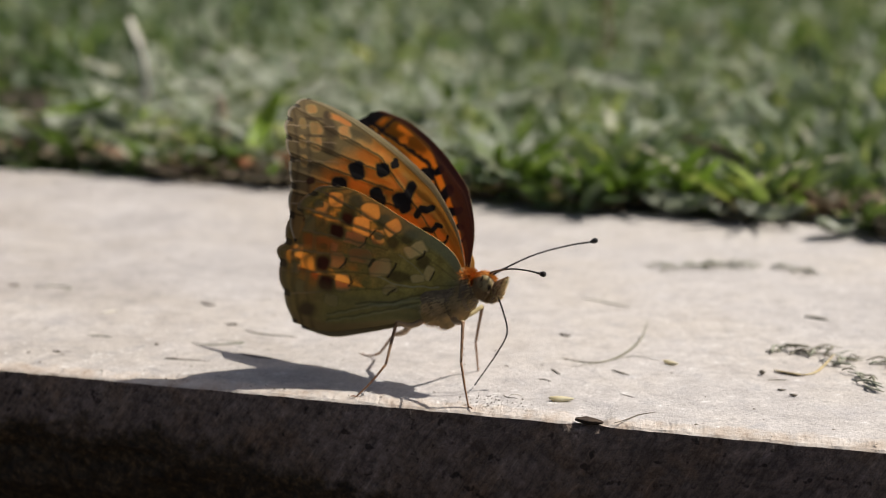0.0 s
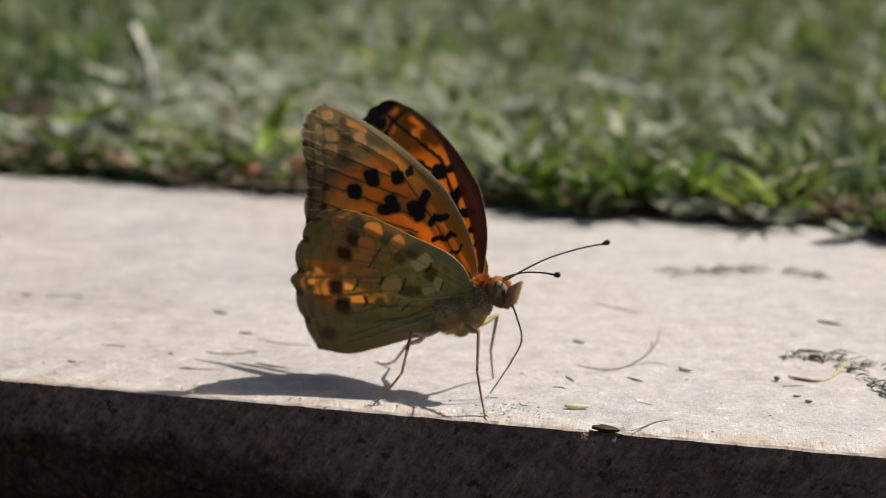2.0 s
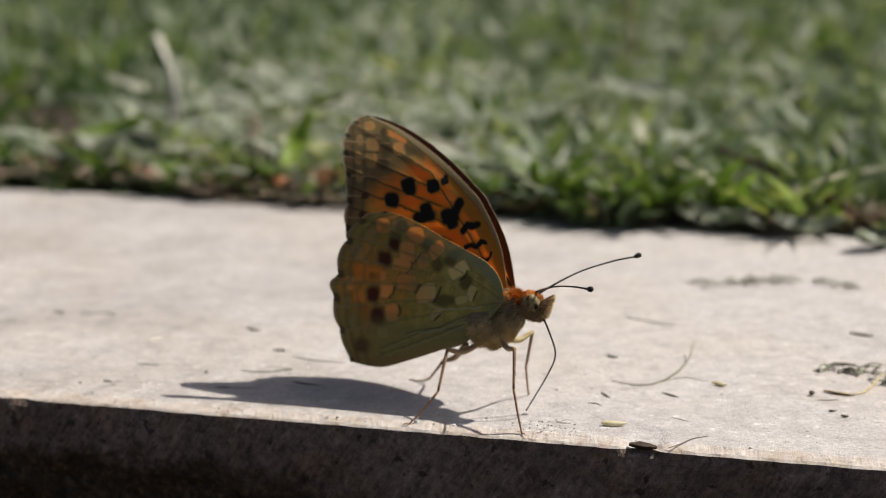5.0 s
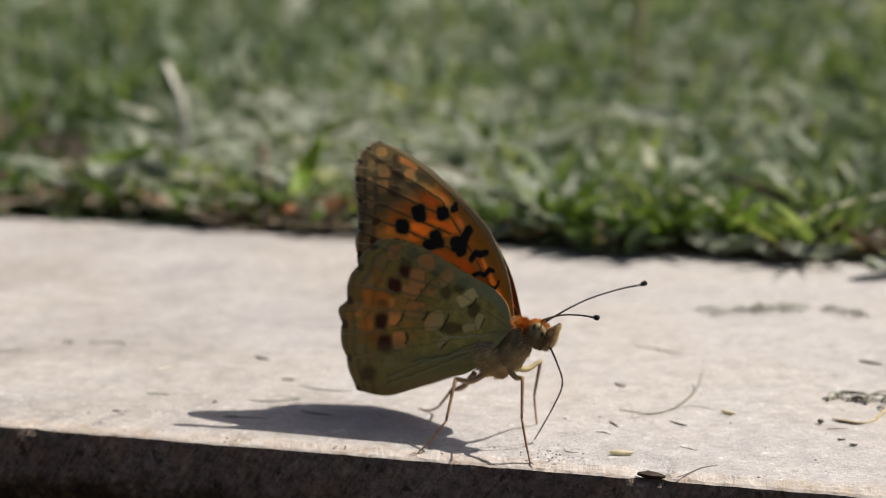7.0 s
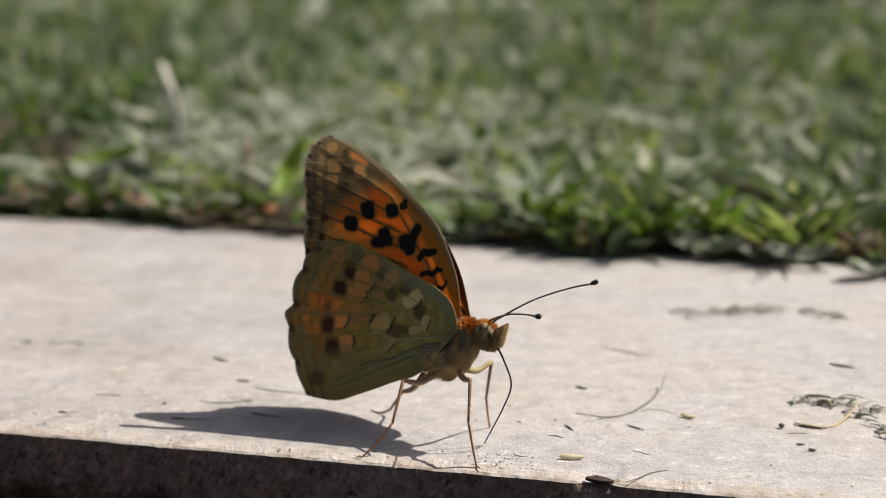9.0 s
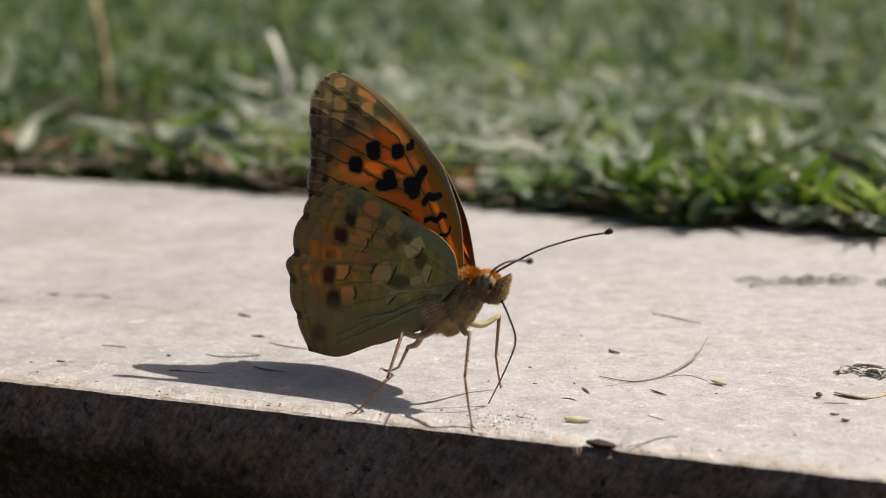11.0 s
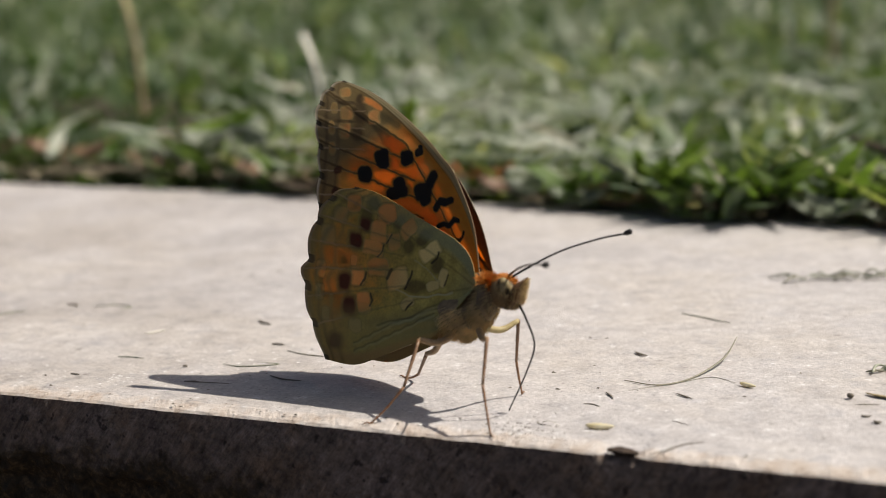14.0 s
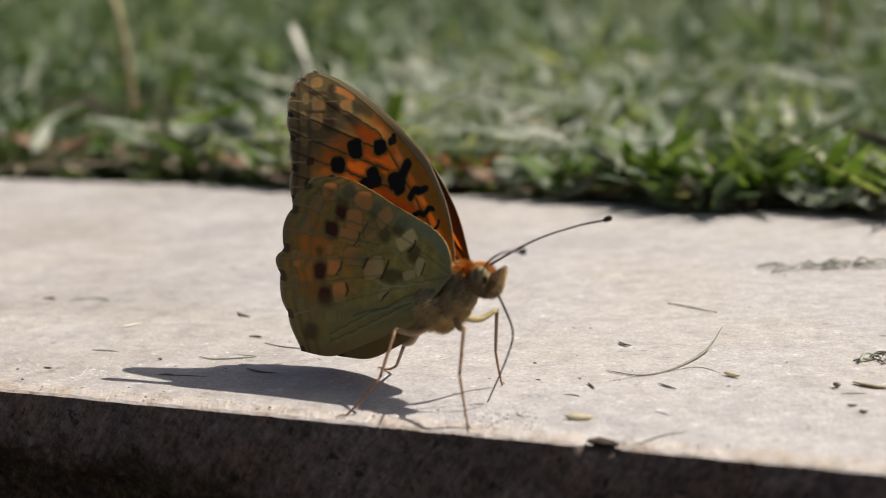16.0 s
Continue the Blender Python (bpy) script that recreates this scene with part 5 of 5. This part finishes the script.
        for t, near, far in TURNS:
            root = sway_at(t) @ HINGE - BASE
            for rows, held, opened, off in ((fr, FORE_HELD, FORE_NEAR if side > 0 else FORE_FAR, -0.00022), (hr, HIND_HELD, HIND_NEAR if side > 0 else HIND_FAR, 0.00048)):
                if side > 0:
                    turn, shift = near_turn(t, near, held, opened)
                    at = root + (HEADING * shift[0] + UPRIGHT * shift[1] - OUT * shift[2]) * 0.001
                else:
                    held_far, table = np.array(FAR_HELD), np.array(opened)
                    turn = [float(np.interp(far, table[:, 0], table[:, k])) for k in (1, 2, 3)]
                    way = np.array(FAR_ROOT)
                    a, b, c = (float(np.interp(far, way[:, 0], way[:, k])) * 0.001 for k in (1, 2, 3))
                    at = root + HEADING * a + UPRIGHT * b + OUT * c
                    shut = min(1, max(0, (14 - far) / 9))
                    shift = [float(np.interp(t, held_far[:, 0], held_far[:, k])) * 0.001 for k in (4, 5, 6)]
                    at = at.lerp(root + HEADING * shift[0] + UPRIGHT * shift[1] + OUT * shift[2], shut)
                    if rows is hr:
                        at -= HEADING * 0.0009 * shut
                    if t > 5:
                        turn = [float(np.interp(t, held_far[:, 0], held_far[:, k])) for k in (1, 2, 3)]
                        turn[2] -= 0 if rows is fr else 5.0
                rows.append((t, Matrix.Translation(at) @ WING_BASIS @ spin(turn) @ Matrix.Translation((0, 0, off * side))))
            # the fold stays hanging by the body while the wing lifts
            lr.append((t, hr[-1][1] @ Matrix.Rotation(0.34 * radians(turn[0] if side > 0 else min(turn[0], 0)), 4, crease)))
        walk(fold, lr)
        walk(f, fr)
        walk(h, hr)


# ---- litter on the kerb and at the lawn's edge ----
def p3(x, y, z=0.0):
    return np.array((x, y, z)) * CM


def clipping(name, pts, r, mat, label, category="grass clipping", group="clippings on the kerb", flat=0.6, n=14, z=None):
    r = r * 0.62
    ctrl = [p3(*q) if len(q) == 3 else p3(q[0], q[1], r / CM * (flat + 0.15)) for q in pts]
    ob = tube(name, ctrl, [r * 0.5, r, r, r * 0.35], mat, None, "", n, 7, flat)
    return tagged(ob, label, category, group)


def build_litter():
    clipping("grass_stalk", [(1.24, 2.49), (1.64, 2.42), (1.86, 2.82), (1.96, 3.5, 0.06), (1.92, 4.1, 0.16)], 0.00022, DRY, "curved grey-green dry grass stalk lying on the kerb", "grass stalk", n=26)
    clipping("grass_stalk", [(1.41, 2.12), (1.75, 2.55), (2.0, 2.90), (2.2, 2.86), (2.34, 2.74)], 0.00008, DRY, "hair-thin dry grass stalk lying on the kerb", "grass stalk", n=24)
    clipping("clipping", [(1.24, 1.98), (1.31, 1.90), (1.40, 1.78)], 0.00022, DARKBIT, "short dark grass clipping on the kerb")
    clipping("clipping", [(1.20, 1.50), (1.28, 1.52), (1.38, 1.46)], 0.00014, DARKBIT, "short dark grass clipping on the kerb")
    clipping("clipping", [(1.92, 2.16), (2.02, 2.09), (2.14, 2.02)], 0.00022, DARKBIT, "short dark grass clipping on the kerb")
    clipping("clipping", [(2.42, 0.06), (2.52, 0.26), (2.60, 0.46), (2.74, 0.60)], 0.00016, DARKBIT, "short dark grass clipping on the kerb")
    clipping("clipping", [(1.02, 0.78), (1.08, 0.68), (1.22, 0.66)], 0.00010, DARKBIT, "short dark grass clipping on the kerb")
    clipping("clipping", [(-3.13, 1.00), (-2.95, 1.03), (-2.62, 1.07)], 0.00012, DARKBIT, "thin dark grass clipping in the shadow on the kerb")
    clipping("clipping", [(-3.16, 0.98), (-3.05, 1.01), (-2.96, 1.00)], 0.00024, DARKBIT, "short dark grass clipping in the shadow on the kerb")
    clipping("clipping", [(-2.40, 1.49), (-2.20, 1.41), (-1.96, 1.40)], 0.00022, DARKBIT, "short dark grass clipping in the shadow on the kerb")
    clipping("clipping", [(-2.85, 2.58), (-2.55, 2.48), (-2.10, 2.46)], 0.00016, DRY, "thin dry grass clipping on the kerb")
    clipping("clipping", [(-3.20, 1.80), (-2.95, 1.76), (-2.60, 1.98), (-2.85, 2.0)], 0.00018, GREENBIT, "faded green grass clipping curled on the kerb")
    clipping("clipping", [(-4.02, 3.86), (-3.9, 3.76), (-3.74, 3.70)], 0.0003, DARKBIT, "short dark grass clipping on the kerb")
    clipping("clipping", [(-6.55, 3.95), (-6.30, 4.12), (-6.05, 4.06), (-6.1, 3.9)], 0.00022, GREENBIT, "curled faded green grass clipping on the kerb")
    clipping("clipping", [(-6.95, 3.92), (-6.85, 3.98), (-6.76, 3.86)], 0.0003, DARKBIT, "short dark grass clipping on the kerb")
    clipping("clipping", [(0.70, 5.74), (1.0, 5.62), (1.42, 5.40)], 0.00020, GREENBIT, "faded green grass clipping on the kerb")
    clipping("clipping", [(0.9, 3.70), (0.98, 3.62), (1.08, 3.58)], 0.0003, DARKBIT, "short dark grass clipping on the kerb")
    clipping("clipping", [(3.66, 5.60), (3.8, 5.55), (3.98, 5.47)], 0.00045, DRY, "short dark grass clipping on the kerb")
    clipping("clipping", [(3.69, 2.72), (3.82, 2.66), (3.96, 2.62), (4.05, 2.63)], 0.00065, STRAW, "straw-coloured blade lying on the kerb", flat=0.35)
    clipping("clipping", [(4.02, 2.63), (4.14, 2.78), (4.22, 3.05, 0.05), (4.3, 3.3, 0.12)], 0.0003, STRAW, "straw-coloured blade lying on the kerb")
    clipping("clipping", [(3.67, 2.32), (3.78, 2.36), (3.90, 2.40)], 0.00012, DRY, "thin dry grass clipping on the kerb")
    clipping("clipping", [(3.555, 2.55), (3.58, 2.53), (3.61, 2.54)], 0.0007, DARKBIT, "short dark grass clipping on the kerb")
    clipping("clipping", [(4.00, 1.74), (4.04, 1.72), (4.08, 1.73)], 0.0004, DARKBIT, "short dark grass clipping on the kerb")
    clipping("clipping", [(3.84, 1.92), (3.88, 1.91), (3.93, 1.93)], 0.0003, DARKBIT, "short dark grass clipping on the kerb")
    clipping("clipping", [(2.22, 1.20), (2.30, 1.16), (2.42, 1.08)], 0.00012, DARKBIT, "thin dark grass clipping on the kerb")
    clipping("clipping", [(-4.56, 1.72), (-4.40, 1.75), (-4.22, 1.74)], 0.00018, GREENBIT, "thin faded grass clipping on the kerb")
    clipping("clipping", [(-4.57, 0.885), (-4.51, 0.88), (-4.45, 0.875)], 0.00022, DARKBIT, "short dark grass clipping on the kerb")
    clipping("clipping", [(-3.19, 2.79), (-3.10, 2.82), (-3.02, 2.80)], 0.00030, DARKBIT, "short dark grass clipping on the kerb")
    clipping("clipping", [(-7.48, 3.12), (-7.36, 3.28), (-7.25, 3.48)], 0.00025, GREENBIT, "faded green grass clipping on the kerb")
    clipping("clipping", [(-4.94, 2.80), (-4.88, 2.92), (-4.82, 3.04)], 0.00030, PALE_STRAW, "bleached flat grass clipping on the kerb")
    clipping("clipping", [(-3.56, 1.55), (-3.54, 1.57), (-3.52, 1.55)], 0.00030, DARKBIT, "short dark grass clipping on the kerb")
    clipping("white_hair", [(1.10, 0.70), (1.16, 0.64, 0.05), (1.26, 0.60, 0.06), (1.34, 0.57, 0.02)], 0.00006, PALE_STRAW, "hair-thin white fibre on the kerb", "fibre")
    rnd = random.Random(5)
    # a drift of matted mowings: two strands that meet
    strands = (((3.48, 3.50), (3.66, 3.76), (3.97, 3.62), (4.18, 3.72), (4.38, 3.25), (4.62, 2.70), (4.88, 2.32)), ((4.20, 3.72), (4.45, 3.62), (4.80, 3.45), (5.3, 3.3), (5.9, 3.1)))
    for k in range(60):
        way = strands[0 if k < 40 else 1]
        q = rnd.uniform(0, len(way) - 1.001)
        i, f = int(q), q % 1
        cx = way[i][0] * (1 - f) + way[i + 1][0] * f + rnd.gauss(0, 0.035)
        cy = way[i][1] * (1 - f) + way[i + 1][1] * f + rnd.gauss(0, 0.07)
        a = math.atan2(way[i + 1][1] - way[i][1], way[i + 1][0] - way[i][0]) + rnd.gauss(0, 0.5)
        ln, bend, lift = rnd.uniform(0.06, 0.20), rnd.uniform(-0.08, 0.08), rnd.uniform(0.0, 0.06)
        dx, dy = math.cos(a), math.sin(a)
        clipping("clipping", [(cx - ln * dx, cy - ln * dy, 0.015 + lift * 0.3), (cx - bend * dy, cy + bend * dx, 0.03 + lift), (cx + ln * dx, cy + ln * dy, 0.015 + lift * rnd.uniform(0.2, 1.6))], rnd.uniform(0.00014, 0.00036), rnd.choice([GREENBIT, GREENBIT, DRY, DRY, DARKBIT]), "faded green grass clipping matted in a drift on the kerb", n=8)
    way = ((1.30, 8.05), (1.90, 8.35), (2.50, 8.55), (3.45, 8.35))
    for k in range(30):
        q = rnd.uniform(0, 2.999)
        i, f = int(q), q % 1
        cx = way[i][0] * (1 - f) + way[i + 1][0] * f + rnd.gauss(0, 0.05)
        cy = way[i][1] * (1 - f) + way[i + 1][1] * f + rnd.gauss(0, 0.12)
        a, ln = rnd.gauss(0.1, 0.5), rnd.uniform(0.08, 0.26)
        clipping("clipping", [(cx - ln * math.cos(a), cy - ln * math.sin(a), 0.02), (cx, cy, 0.05 + rnd.uniform(0, 0.04)), (cx + ln * math.cos(a), cy + ln * math.sin(a), 0.02)], rnd.uniform(0.00018, 0.0004), rnd.choice([GREENBIT, GREENBIT, DRY]), "faded green grass clipping matted in a drift on the kerb", n=8)
    # seed husk
    bm = bmesh.new()
    bmesh.ops.create_uvsphere(bm, u_segments=16, v_segments=10, radius=1)
    for v in bm.verts:
        k = 1 - 0.35 * max(0, v.co.x)
        v.co = Vector((v.co.x * 0.0014, v.co.y * 0.0004 * k, v.co.z * 0.00032 * k + 0.0001 * v.co.x ** 2))
    seed = part("grass_seed", bm, HUSK, None)
    seed.matrix_basis = pose(0.0169, 0.0070, 0.00030, 0, 0, 12)
    tagged(seed, "pale yellow grass seed husk on the kerb", "seed")
    small = copy_thing(seed, pose(0.0250, 0.0265, 0.00024, 0, 0, -25))
    small.scale = (0.8, 0.7, 0.7)
    tagged(small, "pale grass seed husk at the stalk's end", "seed")
    # bark flake in the chipped edge
    bm = bmesh.new()
    bmesh.ops.create_cube(bm, size=1)
    bmesh.ops.subdivide_edges(bm, edges=bm.edges[:], cuts=5, use_grid_fill=True)
    for v in bm.verts:
        e = 1 - 0.7 * abs(v.co.x * 2) ** 2
        v.co = Vector((v.co.x * 0.0030, v.co.y * 0.0010 * e, v.co.z * 0.00045 * e)) + Vector((0, 0, 0.00016)) * noise.noise(v.co * 7)
    flake = part("bark_flake", bm, BARK, None)
    flake.matrix_basis = pose(0.0213, 0.0016, -0.00022, 8, 2, -3)
    tagged(flake, "dark brown bark flake caught on the kerb's edge", "bark flake")
    # crumbs too many to count
    verts, faces = [], []
    for k in range(900):
        x, y = rnd.uniform(-0.12, 0.07), 0.001 + 0.13 * rnd.random() ** 1.6
        r = 0.00006 + 0.00016 * rnd.random() ** 3
        i = len(verts)
        q = rnd.uniform(0, 3)
        for w in range(5):
            verts.append((x + r * rnd.uniform(0.6, 1.8) * math.cos(w * 1.257 + q), y + r * rnd.uniform(0.5, 1.1) * math.sin(w * 1.257 + q), 0.00002))
        verts.append((x, y, r * rnd.uniform(0.4, 0.9)))
        faces += [(i + w, i + (w + 1) % 5, i + 5) for w in range(5)]
    for k in range(70):
        x, y = rnd.gauss(0.0105, 0.003), rnd.gauss(0.0050, 0.0016)
        r = 0.00005 + 0.00009 * rnd.random()
        i = len(verts)
        for w in range(5):
            verts.append((x + r * rnd.uniform(0.7, 1.4) * math.cos(w * 1.257), y + r * math.sin(w * 1.257), 0.00002))
        verts.append((x, y, r * 1.3))
        faces += [(i + w, i + (w + 1) % 5, i + 5) for w in range(5)]
    grit = mesh_object("grit", verts, faces, [DARKBIT, STONE], smooth=False, index=[(k // 5) % 3 == 0 for k in range(len(faces))])
    tagged(grit, "dark crumbs and sand grains scattered on the kerb", "grit", kind="stuff")


def build_flecks():
    """White calcite grains standing a little proud of the worn stone."""
    rnd = random.Random(9)
    verts, faces = [], []
    for cx, cy, sx, sy, n in ((-3.92, 0.98, 0.25, 0.16, 90), (-3.95, 0.80, 0.10, 0.05, 24), (-2.9, 2.2, 0.35, 0.35, 40), (1.05, 0.55, 0.30, 0.16, 60), (-5.4, 0.9, 0.9, 0.5, 60), (0.6, 1.0, 1.8, 0.7, 70)):
        for k in range(n):
            x, y = rnd.gauss(cx, sx) * CM, max(0.003, rnd.gauss(cy, sy) * CM)
            r = 0.00005 + 0.00022 * rnd.random() ** 2.5
            i, q = len(verts), rnd.uniform(0, 3)
            for w in range(5):
                verts.append((x + r * rnd.uniform(0.6, 1.7) * math.cos(w * 1.257 + q), y + r * rnd.uniform(0.6, 1.3) * math.sin(w * 1.257 + q), -0.00001))
            verts.append((x, y, r * rnd.uniform(0.08, 0.28)))
            faces += [(i + w, i + (w + 1) % 5, i + 5) for w in range(5)]
    ob = mesh_object("calcite_grains", verts, faces, CRYSTAL, smooth=False)
    return tagged(ob, "white calcite grains bedded in the kerb's worn surface", "grit", kind="stuff")


def leaf(name, at, length, width, turn, tip, mat, label, category="leaf", group="dead leaves at the lawn edge", free=False):
    """A curled dead leaf with a midrib fold."""
    verts, faces = [], []
    n, m = 12, 6
    for i in range(n + 1):
        f = i / n
        w = width * math.sin(math.pi * min(1, f * 0.96 + 0.04)) ** 0.7
        for j in range(m + 1):
            g = j / m * 2 - 1
            verts.append((length * (f - 0.5), w * g * 0.5, 0.25 * width * abs(g) ** 1.5 + 0.18 * length * (2 * f - 1) ** 2 + 0.06 * width * noise.noise((f * 5, g * 3, length * 900))))
    for i in range(n):
        for j in range(m):
            a = i * (m + 1) + j
            faces.append((a, a + m + 1, a + m + 2, a + 1))
    ob = mesh_object(name, verts, faces, mat)
    so = ob.modifiers.new("thick", "SOLIDIFY")
    so.thickness = 0.00025
    back = at[1] if free else min(14.15, 12.06 - 0.16 * at[0]) + 0.35 + (at[1] - 13.8) * 0.6
    ob.matrix_basis = pose(at[0] * CM, back * CM, at[2] * CM, tip[0], tip[1], turn)
    return tagged(ob, label, category, group)


PALE_LEAF = plain("bleached_leaf", (0.56, 0.48, 0.38), (0.74, 0.67, 0.57), 400, 0.55, 0.45)
RUST_LEAF = plain("rusty_leaf", (0.34, 0.12, 0.04), (0.55, 0.24, 0.09), 400, 0.6, 0.2)
BROWN_LEAF = plain("brown_leaf", (0.16, 0.09, 0.055), (0.34, 0.22, 0.14), 400, 0.6, 0.1)
GREY_LEAF = plain("grey_green_leaf", (0.12, 0.145, 0.085), (0.30, 0.325, 0.235), 400, 0.45, 0.25)
LIME_BLADE = plain("lime_blade", (0.20, 0.33, 0.03), (0.33, 0.45, 0.06), 400, 0.4, 0.45)


def build_edge_litter():
    leaf("dead_leaf", (-7.25, 14.0, 0.14), 0.010, 0.004, 10, (20, 0), RUST_LEAF, "rusty orange dead leaf lying at the lawn edge")
    leaf("dead_leaf", (-8.2, 14.1, 0.10), 0.008, 0.003, -12, (25, 5), RUST_LEAF, "small rusty orange dead leaf at the lawn edge")
    leaf("dead_leaf", (-2.9, 14.1, 0.12), 0.012, 0.004, -20, (30, 0), BROWN_LEAF, "reddish brown dead leaf curled at the lawn edge")
    leaf("dead_leaf", (-1.3, 14.3, 0.30), 0.007, 0.005, 35, (55, 10), PALE_LEAF, "bleached dead leaf standing at the lawn edge")
    leaf("dead_leaf", (-13.4, 15.9, 0.35), 0.009, 0.007, 10, (60, 0), PALE_LEAF, "bleached round dead leaf at the lawn edge")
    leaf("dead_leaf", (-9.8, 15.8, 0.40), 0.006, 0.005, 10, (65, 0), PALE_LEAF, "bleached round dead leaf at the lawn edge")
    leaf("dead_leaf", (-9.0, 16.5, 0.45), 0.015, 0.0050, 70, (15, -65), PALE_LEAF, "bleached narrow leaf standing upright in the grass")
    leaf("dead_leaf", (-15.4, 14.9, 0.25), 0.018, 0.004, 14, (20, 0), BROWN_LEAF, "long brown dead leaf lying at the lawn edge")
    leaf("dead_leaf", (-17.6, 15.0, 0.25), 0.016, 0.004, 4, (20, 0), BROWN_LEAF, "long brown dead leaf lying at the lawn edge")
    leaf("dead_leaf", (-4.6, 13.9, 0.3), 0.008, 0.006, 25, (40, 0), GREY_LEAF, "grey-green withered leaf at the lawn edge")
    leaf("dead_leaf", (0.9, 13.5, 0.25), 0.010, 0.003, -14, (30, 0), GREY_LEAF, "grey-green withered leaf lying over the kerb")
    leaf("dead_leaf", (2.3, 13.4, 0.20), 0.011, 0.003, 8, (30, 0), GREY_LEAF, "grey-green withered leaf lying over the kerb")
    leaf("dead_leaf", (-10.8, 15.0, 0.3), 0.010, 0.005, 30, (30, 0), GREY_LEAF, "grey-green withered leaf at the lawn edge")
    leaf("dead_leaf", (-11.2, 15.5, 0.6), 0.011, 0.0045, -12, (55, 10), GREY_LEAF, "grey-green leaf at the lawn edge")
    leaf("green_blade", (-12.2, 16.0, 0.75), 0.015, 0.0040, 28, (50, -14), LIME_BLADE, "lime green blade leaning at the lawn edge", "grass blade", "bright blades")
    leaf("green_blade", (-7.6, 15.0, 0.9), 0.013, 0.0034, 70, (40, -50), LIME_BLADE, "lime green blade leaning at the lawn edge", "grass blade", "bright blades")
    # withered leaves and flat rubbish strewn over the back of the stone
    for x, y, z, ln, wd, turn, mat, label in (
        (-7.45, 14.2, 0.18, 0.009, 0.0045, 12, RUST_LEAF, "rusty orange dead leaf lying at the lawn edge"),
        (-6.95, 14.5, 0.22, 0.006, 0.0040, -30, RUST_LEAF, "rusty orange dead leaf lying at the lawn edge"),
        (-6.0, 14.4, 0.20, 0.011, 0.0040, 5, RUST_LEAF, "rusty orange dead leaf lying at the lawn edge"),
        (-5.2, 13.7, 0.12, 0.009, 0.0040, 15, BROWN_LEAF, "reddish brown dead leaf lying on the kerb"),
        (-9.2, 14.3, 0.12, 0.014, 0.0035, -4, PALE_LEAF, "bleached flat dead leaf lying on the kerb"),
        (-10.5, 14.4, 0.14, 0.012, 0.0040, 8, BROWN_LEAF, "brown dead leaf lying at the lawn edge"),
        (-11.9, 14.6, 0.18, 0.011, 0.0050, -14, PALE_LEAF, "bleached flat dead leaf lying on the kerb"),
        (-15.4, 15.1, 0.18, 0.020, 0.0045, 6, BROWN_LEAF, "long brown dead leaf lying at the lawn edge"),
        (-13.1, 14.8, 0.16, 0.013, 0.0045, 10, BROWN_LEAF, "brown dead leaf lying at the lawn edge"),
        (-12.1, 15.0, 0.55, 0.009, 0.0065, 20, GREY_LEAF, "grey-green withered leaf leaning at the lawn edge"),
        (-5.9, 12.9, 0.14, 0.007, 0.0030, 70, GREY_LEAF, "dark withered leaf hanging over the kerb"),
        (-3.5, 12.7, 0.14, 0.009, 0.0035, 10, GREY_LEAF, "grey-green withered leaf lying over the kerb"),
        (-1.26, 14.3, 0.28, 0.007, 0.0055, 30, PALE_LEAF, "bleached curled dead leaf at the lawn edge"),
        (-2.95, 13.5, 0.30, 0.008, 0.0060, -15, GREY_LEAF, "pale grey-green withered leaf at the lawn edge"),
        (-0.75, 12.7, 0.16, 0.008, 0.0035, 25, GREY_LEAF, "grey-green withered leaf lying over the kerb"),
        (0.70, 12.3, 0.12, 0.012, 0.0032, -4, GREY_LEAF, "grey-green withered leaf lying over the kerb"),
        (1.70, 12.1, 0.12, 0.009, 0.0035, 10, GREY_LEAF, "grey-green withered leaf lying over the kerb"),
        (2.9, 12.8, 0.14, 0.011, 0.0030, -12, BROWN_LEAF, "brown dead leaf lying over the kerb"),
        (3.4, 11.3, 0.12, 0.008, 0.0045, 50, GREY_LEAF, "grey-green withered leaf hanging over the kerb")):
        leaf("dead_leaf", (x, y, z), ln, wd, turn, (18, 0), mat, label, free=True)
    twig = tube("twig", [p3(0.2, 15.4, 0.9), p3(1.4, 14.2, 0.75), p3(2.6, 13.0, 0.45), p3(3.6, 12.0, 0.12)], [0.0006, 0.0009, 0.0008, 0.0005], SKIN, None, "", 14, 7)
    tagged(twig, "dark brown dead stem leaning from the grass on to the kerb", "twig")
    for k, (x, y, h, dx) in enumerate(((-14.85, 24.0, 2.0, -0.5), (-21.5, 26.0, 3.6, -0.7), (-7.4, 42.0, 3.6, 0.5))):
        ob = tube("dry_stem", [p3(x + 0.1, y, -0.5), p3(x, y, h * 0.35), p3(x + dx * 0.3, y, h * 0.7), p3(x + dx, y + 0.2, h)], [0.0013, 0.0016, 0.0015, 0.0010], STRAW if k else PALE_STRAW, None, "", 14, 8, 0.5)
        tagged(ob, "pale dry grass stem standing in the lawn", "grass stem", "dry stems")


build_litter()
build_flecks()
build_edge_litter()

motions()
